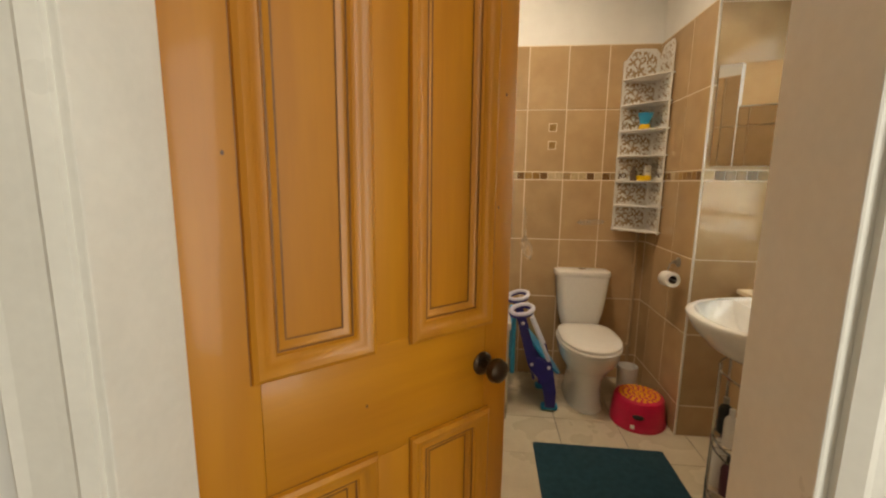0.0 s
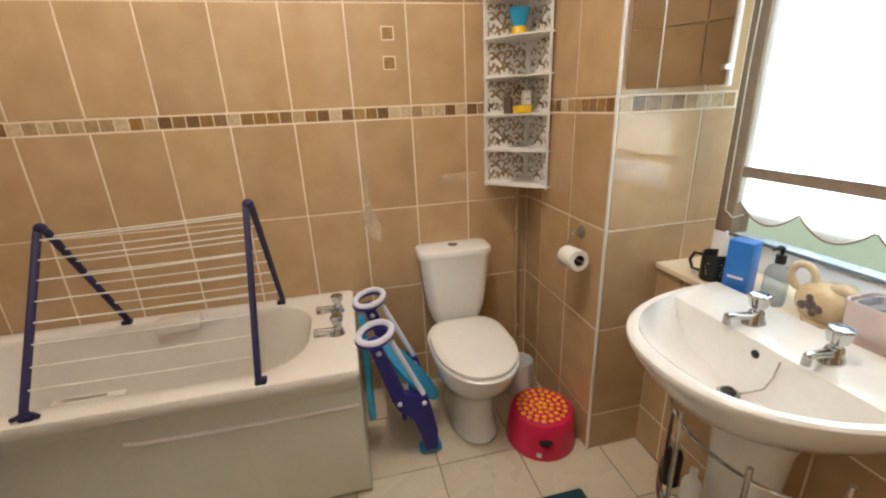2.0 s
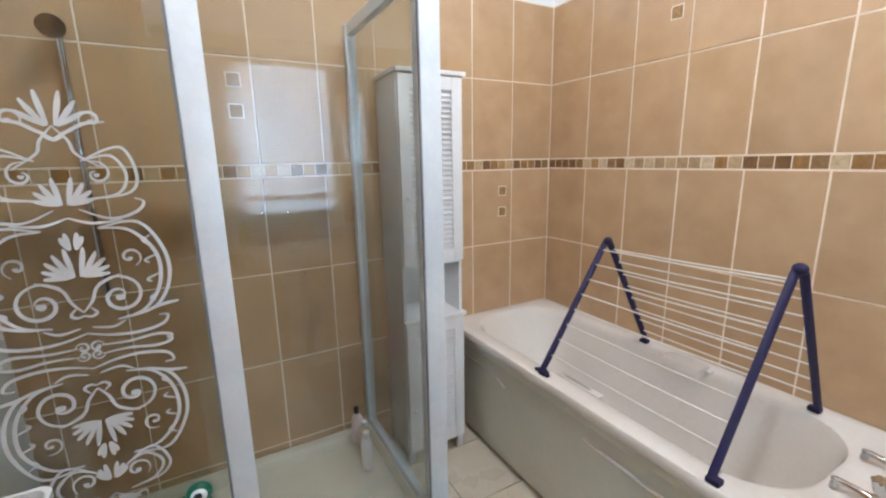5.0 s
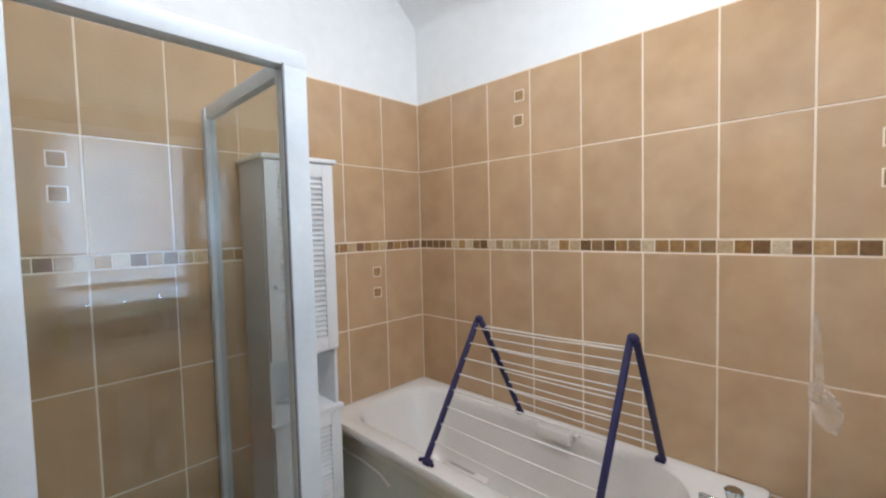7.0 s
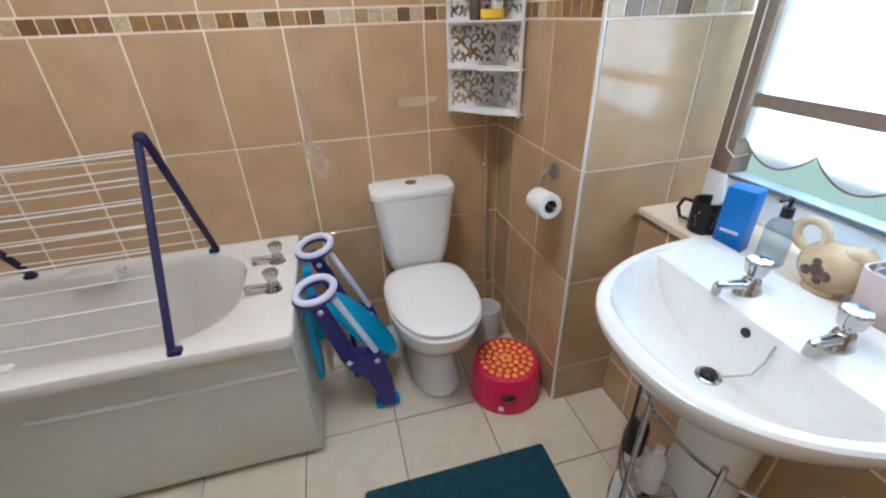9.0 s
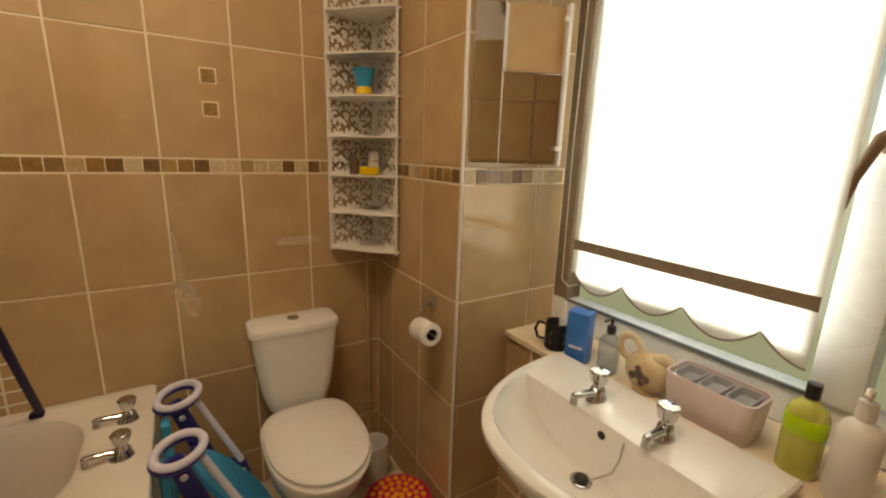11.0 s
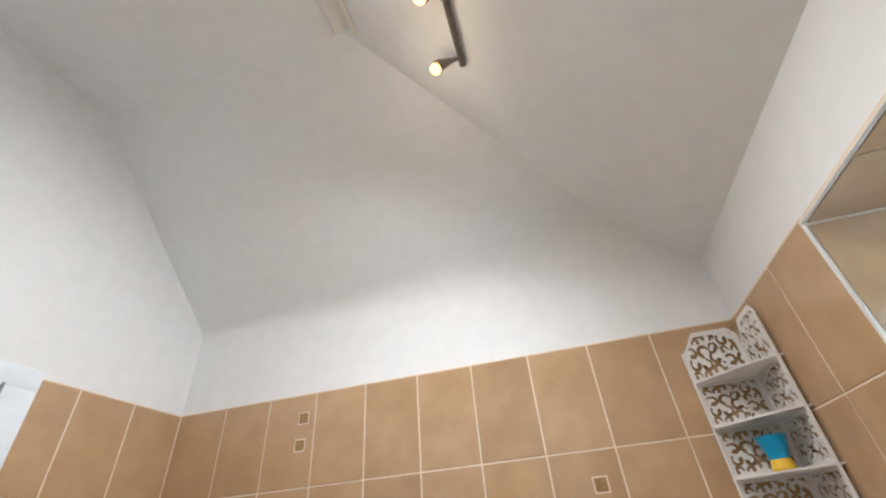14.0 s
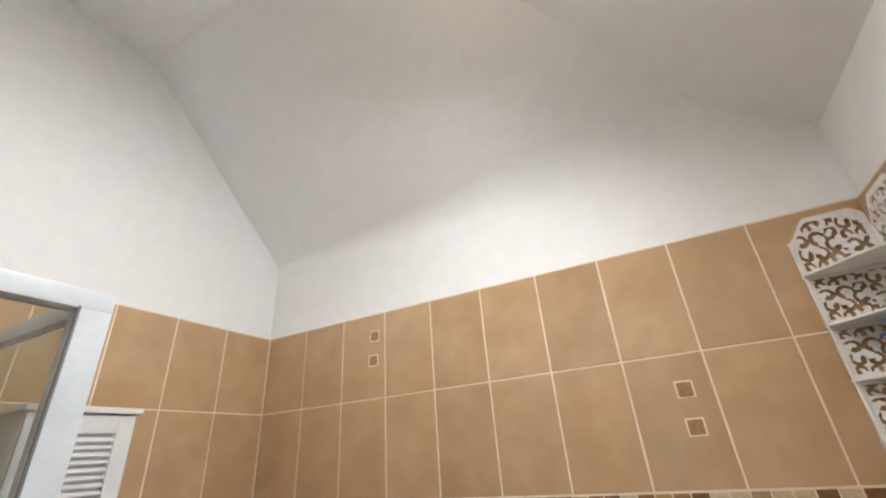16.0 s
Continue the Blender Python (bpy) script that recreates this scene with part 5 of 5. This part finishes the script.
EY, EX = 1.515, 1.31
jug = thing("pottery_jug", (EX, EY, LZ), "cream glazed pottery jug with a looped handle and painted flowers", "jug")
part("body", ball(B(), (EX, EY, LZ + 0.058), 0.058, 22, 0.85, 1.15, 1.0), CREAM, jug)
part("foot", lathe(B(), EX, EY, [(0.038, LZ), (0.040, LZ + 0.006), (0.03, LZ + 0.014)], 22), CREAM, jug)
part("loop_handle", tube(B(), [(EX - 0.01, EY + 0.058 + 0.032 * math.cos(a), LZ + 0.112 + 0.034 * math.sin(a)) for a in [2 * math.pi * k / 24 for k in range(24)]], 0.010, 10, closed=True), CREAM, jug)
part("spout", tube(B(), [(EX, EY - 0.02, LZ + 0.10), (EX, EY - 0.045, LZ + 0.112), (EX, EY - 0.068, LZ + 0.095), (EX, EY - 0.072, LZ + 0.06)], [0.022, 0.018, 0.013, 0.010], 12), CREAM, jug)
bm = B()
for dy, dz, r in ((0.0, 0.06, 0.016), (0.020, 0.052, 0.012), (-0.02, 0.055, 0.012), (0.004, 0.078, 0.010), (-0.008, 0.040, 0.010)):
    ball(bm, (EX - 0.047, EY + dy, LZ + dz), r, 10, 0.16, 1, 1)
part("painted_flower", bm, FLOWER, jug, "dark painted flower")

caddy = thing("storage_caddy", (1.315, 1.355, LZ), "pale pink plastic caddy with grey compartments on the ledge", "storage box")
CXc, CYc = 1.315, 1.345
loops = [rrect(CXc, CYc, hx, hy, 0.025, z) for hx, hy, z in ((0.050, 0.092, LZ), (0.053, 0.096, LZ + 0.006), (0.060, 0.104, LZ + 0.105), (0.060, 0.104, LZ + 0.112), (0.056, 0.100, LZ + 0.112), (0.054, 0.098, LZ + 0.085))]
part("box", loft(B(), loops), PINKISH, caddy)
for y in (CYc - 0.062, CYc, CYc + 0.062):
    part("compartment", loft(B(), [rrect(CXc, y, 0.043, 0.024, 0.012, LZ + 0.0855), rrect(CXc, y, 0.046, 0.027, 0.012, LZ + 0.108), rrect(CXc, y, 0.042, 0.023, 0.012, LZ + 0.108), rrect(CXc, y, 0.038, 0.020, 0.010, LZ + 0.09)]), GREY, caddy, "grey compartment liner")
soap = bottle("soap_bottle", 1.30, 1.165, LZ, 0.205, 0.031, LIQUID, BLACK, "clear bottle of yellow soap with a lime label", sy=1.2)
part("label", lathe(B(), 1.30, 1.165, [(0.0312, LZ + 0.095), (0.0318, LZ + 0.096), (0.0318, LZ + 0.133), (0.0312, LZ + 0.134)], 22, 1.0, 1.2), LIME, soap, "lime and yellow printed label")
bottle("pump_bottle", 1.285, 1.083, LZ, 0.215, 0.036, WHITE, WHITE, "white lotion pump bottle on the ledge", pump=True)

# ---- shower enclosure ----
SXF, SY0, SY1, STOP = -0.862, 0.385, 1.585, 1.985
shower = thing("shower_enclosure", (-1.22, 0.98, 0.0), "white framed glass shower enclosure with an etched scroll panel", "shower")
loops = [rrect(-1.2165, 0.985, hx, hy, r, z) for hx, hy, r, z in ((0.3565, 0.598, 0.02, 0.0), (0.3600, 0.600, 0.02, 0.01), (0.3600, 0.600, 0.02, 0.140), (0.3560, 0.596, 0.02, 0.148), (0.315, 0.555, 0.03, 0.148), (0.308, 0.548, 0.04, 0.142), (0.295, 0.535, 0.06, 0.105), (0.27, 0.51, 0.06, 0.098))]
part("tray", loft(B(), loops), TRAY, shower, "cream shower tray")
part("waste", lathe(B(), -0.975, 1.405, [(0.042, 0.0985), (0.042, 0.106), (0.032, 0.109), (0.028, 0.104), (0.001, 0.103)], 24), STEEL, shower, "round metal waste")
for x, y, hx, hy, z0 in ((SXF, 1.552, 0.026, 0.033, 0.149), (-1.562, 1.555, 0.017, 0.02, 0.149), (SXF, 0.966, 0.024, 0.030, 0.149), (SXF, 0.405, 0.022, 0.022, 0.149)):
    p = part("post", box(B(), x - hx, x + hx, y - hy, y + hy, z0, STOP, 0.004), SHOWER_FRAME, shower)
    if x > -1:
        part("seal", box(B(), x + hx - 0.004, x + hx + 0.0015, y - hy - 0.006, y - hy - 0.0005, z0 + 0.04, STOP - 0.04), SEAL, p)
for z0, z1 in ((0.149, 0.185), (STOP - 0.045, STOP + 0.002)):
    part("front_rail", box(B(), SXF - 0.026, SXF + 0.027, SY0, SY1, z0, z1, 0.004), SHOWER_FRAME, shower)
    part("side_rail", box(B(), -1.578, SXF - 0.027, 1.54, 1.57, z0, z1, 0.004), SHOWER_FRAME, shower)
part("side_glass", box(B(), -1.545, SXF - 0.024, 1.552, 1.558, 0.185, STOP - 0.045), SHOWER_GLASS, shower, smooth=False)
etched = part("etched_glass", box(B(), SXF + 0.004, SXF + 0.010, 0.427, 0.936, 0.185, STOP - 0.045), SHOWER_GLASS, shower, smooth=False)
part("door_glass", box(B(), SXF - 0.004, SXF + 0.002, 0.996, 1.519, 0.185, STOP - 0.045), SHOWER_GLASS, shower, "clear shower door pane", smooth=False)
part("sliding_glass", box(B(), SXF - 0.016, SXF - 0.011, 0.43, 0.936, 0.185, STOP - 0.045), SHOWER_GLASS, shower, "clear sliding door pane", smooth=False)
bm = B()
EYC, ETOP, ELEN = 0.708, 1.585, 0.975
etch_layer = [0.0]


def etch_at(u, v, w):
    return (SXF + 0.0102 + w + etch_layer[0], EYC + 0.02 * (v - 1.1) + u, v)


def etch_line(pts, width=0.008):
    """A tapering frosted line through (u, a) points, rounded between them, and its mirror image; a runs from the ornament's top (0) to its foot (1)."""
    fine = []
    for k in range(len(pts) - 1):
        p = [pts[max(k - 1, 0)], pts[k], pts[k + 1], pts[min(k + 2, len(pts) - 1)]]
        for i in range(6):
            t = i / 6
            fine.append(tuple(0.5 * (2 * p[1][c] + (p[2][c] - p[0][c]) * t + (2 * p[0][c] - 5 * p[1][c] + 4 * p[2][c] - p[3][c]) * t * t + (3 * p[1][c] - p[0][c] - 3 * p[2][c] + p[3][c]) * t ** 3) for c in (0, 1)))
    fine.append(pts[-1])
    for side in (-1, 1):
        etch_layer[0] += 0.00002
        ribbon(bm, [(side * u, ETOP - a * ELEN) for u, a in fine], width * 0.78, etch_at, 0.0008)


def volute(u, a, r, start, turns, flip, width=0.009):
    """A spiral that ends in a round eye."""
    pts = []
    for k in range(15):
        t = k / 14
        b = start + flip * turns * 2 * math.pi * t
        rr = r * (1 - 0.82 * t)
        pts.append((u + rr * math.cos(b), a + rr * math.sin(b) / ELEN))
    etch_line(pts, width)
    etch_line([(u - r * 0.16, a), (u, a + 0.004), (u + r * 0.16, a)], r * 0.36)


def spray(a, way, size, count, spread):
    """A fan of pointed leaves about the axis."""
    for k in range(count):
        b = spread * (k + 0.5) / count
        d = size * (1.0 - 0.35 * (k / count))
        etch_line([(0.004 + 0.12 * d * math.sin(b), a), (0.004 + 0.55 * d * math.sin(b) * 1.15, a + way * 0.5 * d * math.cos(b) / ELEN), (0.004 + d * math.sin(b), a + way * 0.9 * d * math.cos(b) / ELEN)], 0.013)


# crown
spray(0.075, -1, 0.075, 3, 1.2)
volute(0.062, 0.062, 0.020, 2.6, 1.0, 1, 0.008)
etch_line([(0.0, 0.10), (0.025, 0.085), (0.05, 0.07), (0.085, 0.065)], 0.009)
etch_line([(0.0, 0.075), (0.022, 0.105), (0.03, 0.13), (0.07, 0.16)], 0.007)
etch_line([(0.02, 0.085), (0.012, 0.095), (0.0, 0.105)], 0.010)
# upper rings and leaf
for grow in (0.0, 0.018):
    etch_line([(0.035, 0.145), (0.085 + grow, 0.135 - grow), (0.108 + grow, 0.175), (0.090 + grow, 0.215), (0.03, 0.225)], 0.008)
volute(0.058, 0.172, 0.026, -1.8, 1.0, 1, 0.007)
spray(0.235, -1, 0.062, 4, 1.5)
etch_line([(0.02, 0.245), (0.07, 0.268), (0.115, 0.258), (0.132, 0.236), (0.115, 0.226)], 0.008)
etch_line([(0.0, 0.262), (0.04, 0.276), (0.09, 0.272)], 0.007)
# two large lyres, one the mirror of the other about the rosette
for mid, way in ((0.385, 1), (0.735, -1)):
    up = lambda d: mid + way * d
    for grow in (0.0, 0.017):
        etch_line([(0.045, up(-0.098)), (0.10 + grow, up(-0.088 - grow)), (0.142 + grow, up(-0.03)), (0.140 + grow, up(0.045)), (0.105 + grow, up(0.098)), (0.055, up(0.112))], 0.010)
    spray(up(0.005), -way, 0.070, 5, 1.7)
    spray(up(-0.055), -way, 0.040, 2, 0.6)
    volute(0.093, up(-0.028), 0.022, 1.2, 1.1, -way, 0.007)
    volute(0.066, up(0.058), 0.048, -2.4 * way, 1.35, way, 0.010)
    etch_line([(0.0, up(0.085)), (0.018, up(0.06)), (0.03, up(0.03)), (0.07, up(0.008))], 0.008)
    etch_line([(0.012, up(0.075)), (0.022, up(0.088)), (0.012, up(0.096)), (0.0, up(0.092))], 0.008)
    etch_line([(0.10, up(0.105)), (0.14, up(0.092)), (0.172, up(0.088))], 0.010)
    for k in range(4):
        b = -0.075 + 0.045 * k
        etch_line([(0.136 + 0.012 * math.sin(k), up(b)), (0.120, up(b + 0.012)), (0.128, up(b + 0.02))], 0.007)
# rosette and flourishes
for da in (-1, 1):
    volute(0.012, 0.560 + da * 0.009, 0.013, 0.0, 1.3, da, 0.006)
    etch_line([(0.0, 0.56 + da * 0.042), (0.04, 0.56 + da * 0.030), (0.09, 0.56 + da * 0.026), (0.135, 0.56 + da * 0.036), (0.148, 0.56 + da * 0.056), (0.130, 0.56 + da * 0.060)], 0.009)
    etch_line([(0.02, 0.56 + da * 0.010), (0.07, 0.56 + da * 0.008), (0.12, 0.56 + da * 0.014), (0.150, 0.56 + da * 0.006), (0.140, 0.56 - da * 0.004)], 0.008)
    etch_line([(0.01, 0.56 + da * 0.055), (0.045, 0.56 + da * 0.048), (0.07, 0.56 + da * 0.06)], 0.007)
# foot
for grow in (0.0, 0.014):
    etch_line([(0.02, 0.865), (0.065 + grow, 0.842 - grow), (0.098 + grow, 0.875), (0.080 + grow, 0.912), (0.03, 0.925)], 0.008)
volute(0.048, 0.878, 0.026, 0.8, 1.1, -1, 0.007)
spray(0.885, -1, 0.045, 3, 1.0)
spray(0.935, 1, 0.062, 4, 1.3)
etch_line([(0.0, 0.925), (0.03, 0.945), (0.055, 0.94), (0.06, 0.955)], 0.007)
part("etching", bm, ETCH, etched, "white frosted scroll ornament", smooth=False)
part("shower_riser", tube(B(), [(-1.545, 0.62, 1.0), (-1.545, 0.62, 1.88)], 0.010, 10), CHROME, shower)
part("shower_arm", tube(B(), [(-1.575, 0.62, 1.86), (-1.48, 0.62, 1.87), (-1.42, 0.63, 1.83)], [0.010, 0.012, 0.035], 12), CHROME, shower)

bottle("shampoo_bottle", -1.475, 1.455, 0.1415, 0.17, 0.026, PINKISH, BLACK, "pale shampoo bottle with a black cap in the shower")
bottle("shampoo_bottle", -1.395, 1.465, 0.1335, 0.15, 0.032, CREAM, WHITE, "cream shampoo bottle in the shower", sy=0.8)
bottle("gel_bottle", -1.31, 1.445, 0.118, 0.17, 0.034, WHITE, WHITE, "white shower gel bottle on the shower tray", sy=0.7)

# ---- tall cabinet ----
cab = thing("bathroom_cabinet", (-1.455, 1.82, 0.0), "tall narrow white cabinet with louvred doors beside the bath", "cabinet")
C0, C1, CY0, CY1, CT = -1.575, -1.335, 1.665, 1.965, 1.795
body = B()
box(body, C0, C1 - 0.02, CY0, CY0 + 0.014, 0.045, CT - 0.018, 0.001)
box(body, C0, C1 - 0.02, CY1 - 0.014, CY1, 0.045, CT - 0.018, 0.001)
box(body, C0, C0 + 0.006, CY0 + 0.014, CY1 - 0.014, 0.06, CT - 0.02)
for z in (0.06, 0.715, 0.97, CT - 0.034):
    box(body, C0 + 0.006, C1 - 0.02, CY0 + 0.014, CY1 - 0.014, z, z + 0.016)
part("carcass", body, CABINET, cab)
part("top", box(B(), C0, C1 + 0.012, CY0 - 0.012, CY1 + 0.012, CT - 0.018, CT, 0.004), CABINET, cab)
part("shelf_edge", box(B(), C1 - 0.022, C1 + 0.008, CY0 - 0.006, CY1 + 0.010, 0.712, 0.732, 0.003), CABINET, cab)
for y in (CY0, CY1 - 0.03):
    for x in (C0, C1 - 0.05):
        part("leg", box(B(), x, x + 0.03, y, y + 0.03, 0.0, 0.06, 0.003), CABINET, cab)
for z0, z1 in ((0.075, 0.708), (0.985, CT - 0.022)):
    d = part("door", merge(box(box(box(B(), C1 - 0.019, C1, CY0 + 0.002, CY0 + 0.052, z0, z1, 0.002), C1 - 0.019, C1, CY1 - 0.052, CY1 - 0.002, z0, z1, 0.002), C1 - 0.0185, C1 - 0.0005, CY0 + 0.052, CY1 - 0.052, z0, z0 + 0.055, 0.001), box(B(), C1 - 0.0185, C1 - 0.0005, CY0 + 0.052, CY1 - 0.052, z1 - 0.055, z1, 0.001)), CABINET, cab, "white louvred door")
    zz = z0 + 0.062
    while zz < z1 - 0.062:
        s = B()
        prism(s, [(C1 - 0.017, zz + 0.012), (C1 - 0.015, zz + 0.015), (C1 - 0.001, zz + 0.003), (C1 - 0.003, zz)], "y", CY0 + 0.0525, CY1 - 0.0525)
        part("slat", s, CABINET, d, smooth=False)
        zz += 0.0215
    part("door_back", box(B(), C1 - 0.0192, C1 - 0.0175, CY0 + 0.05, CY1 - 0.05, z0 + 0.05, z1 - 0.05), CABINET, d)
    part("knob", ball(B(), (C1 + 0.010, CY0 + 0.028, (z0 + z1) / 2 - 0.1), 0.010, 12), CABINET, d)

# ---- mats ----
mat_thing = thing("bath_mat", (0.545, 1.62, 0.0), "dark teal rubber-backed bath mat on the tiled floor", "mat")
bm = B()
loops = [rrect(0.545, 1.628, 0.325 + e, 0.230 + e, 0.012, z, 3) for e, z in ((0, 0.0), (0.002, 0.003), (0.001, 0.008), (-0.006, 0.0105))]
part("cloth", loft(bm, loops), TEAL, mat_thing)
smat = thing("striped_mat", (-0.62, 1.60, 0.0), "teal and white striped cloth mat on the floor by the shower", "mat")
m = pose(-0.56, 1.575, 0.0, 0, 0, -24)
for k in range(9):
    bm = box(B(), -0.26 + 0.058 * k, -0.26 + 0.058 * (k + 1), -0.16, 0.16, 0.0005, 0.010, 0.002)
    bmesh.ops.transform(bm, matrix=m, verts=bm.verts)
    part("stripe", bm, STRIPE_A if k % 2 else STRIPE_B, smat, "teal woven stripe" if k % 2 else "white woven stripe")

# ---- child's things by the shower ----
potty = thing("child_urinal", (SXF + 0.05, 0.80, 0.40), "green plastic child's urinal with round eyes, stuck to the shower glass", "potty")
PX, PY, PZ = SXF + 0.012, 0.80, 0.42
loops = []
for z, hy, dep in ((-0.02, 0.045, 0.05), (0.0, 0.07, 0.085), (0.06, 0.095, 0.11), (0.12, 0.10, 0.105), (0.17, 0.085, 0.06), (0.195, 0.05, 0.03)):
    loops.append([(PX + dep * max(0.0, math.sin(a)) + 0.002, PY + hy * math.cos(a), PZ + z) for a in [math.pi * k / 18 for k in range(19)]])
shell = loft(B(), loops, True, True)
part("bowl_back", shell, DARKGREEN, potty, "dark green rim")
loops = [[(PX + 0.012 + 0.108 * f * max(0.0, math.sin(a)), PY + 0.092 * f * math.cos(a), PZ + z) for a in [math.pi * k / 18 for k in range(19)]] for z, f in ((0.0, 0.86), (0.06, 1.06), (0.115, 1.08), (0.165, 0.86), (0.188, 0.55))]
part("bowl", loft(B(), loops), GREEN, potty, "bright green bowl")
for dy in (-0.062, 0.062):
    e = part("eye", ball(B(), (PX + 0.022, PY + dy, PZ + 0.205), 0.030, 16, 0.5, 1, 1), DARKGREEN, potty, "dark green eye disc")
    part("eye_white", ball(B(), (PX + 0.034, PY + dy, PZ + 0.205), 0.019, 14, 0.3, 1, 1), WHITE, e)
    part("pupil", ball(B(), (PX + 0.0385, PY + dy - 0.002, PZ + 0.207), 0.010, 12, 0.3, 1, 1), BLACK, e)
basket = thing("laundry_basket", (-0.70, 0.52, 0.0), "white plastic basket with purple dots on the floor by the shower", "basket")
loops = [rrect(-0.705, 0.475, hx, hy, 0.03, z, 4) for hx, hy, z in ((0.085, 0.10, 0.0), (0.09, 0.105, 0.01), (0.115, 0.13, 0.745), (0.121, 0.136, 0.750), (0.121, 0.136, 0.768), (0.112, 0.127, 0.768), (0.088, 0.10, 0.03))]
part("body", loft(B(), loops), WHITE, basket)
bm = B()
for i in range(5):
    for j in range(8):
        f = (0.12 + 0.085 * j) / 0.745
        ball(bm, (-0.705 + 0.09 + 0.025 * f + 0.0005, 0.475 - 0.085 + 0.042 * i, 0.12 + 0.085 * j), 0.009, 8, 0.18, 1, 1)
part("dots", bm, PURPLE, basket, "purple printed dots")

# ---- ceiling fittings ----
light = thing("spotlight_bar", (0.215, 1.6, 3.1), "dark metal ceiling spotlight bar with lit bulbs", "ceiling light")
SLX = (CZ - 2.50) / (ALCOVE + 0.03 - CX)


def slope_z(x):
    return CZ - (x - CX) * SLX


bm = B()
tube(bm, [(0.222, 1.22, slope_z(0.222) - 0.022), (0.215, 1.855, slope_z(0.215) - 0.022)], 0.013, 12)
part("bar", bm, GUNMETAL, light)
part("mount", box(B(), 0.20, 0.245, 1.50, 1.60, slope_z(0.222) - 0.03, slope_z(0.222) + 0.03, 0.004), STEEL, light)
for (x, y, z), w, way in SPOTS:
    s = part("lamp_head", tube(B(), [(0.21, y - 0.01, slope_z(0.21) - 0.03), (0.18, y - 0.005, slope_z(0.2) - 0.03), (x + 0.025, y, z + 0.022), (x + 0.012, y, z + 0.012)], [0.006, 0.010, 0.022, 0.026], 14), GUNMETAL, light)
    part("bulb", ball(B(), (x + 0.004, y, z + 0.004), 0.022, 14), BULB, s, "glowing bulb")

vent = thing("ceiling_vent", (-0.98, 1.0, CZ), "white louvred extractor grille on the ceiling", "vent")
part("frame", merge(box(box(box(B(), -1.09, -1.06, 0.92, 1.17, CZ - 0.03, CZ - 0.0005, 0.003), -0.86, -0.83, 0.92, 1.17, CZ - 0.03, CZ - 0.0005, 0.003), -1.06, -0.86, 1.14, 1.17, CZ - 0.03, CZ - 0.0005, 0.003), box(B(), -1.06, -0.86, 0.92, 0.95, CZ - 0.03, CZ - 0.0005, 0.003)), PAINT, vent)
part("backing", box(B(), -1.06, -0.86, 0.95, 1.14, CZ - 0.004, CZ - 0.001), SEAL, vent, "dark grille backing")
for k in range(9):
    x = -1.05 + 0.0225 * k
    part("slat", prism(B(), [(x, CZ - 0.006), (x + 0.010, CZ - 0.026), (x + 0.013, CZ - 0.025), (x + 0.003, CZ - 0.005)], "y", 0.951, 1.139), PAINT, vent, smooth=False)
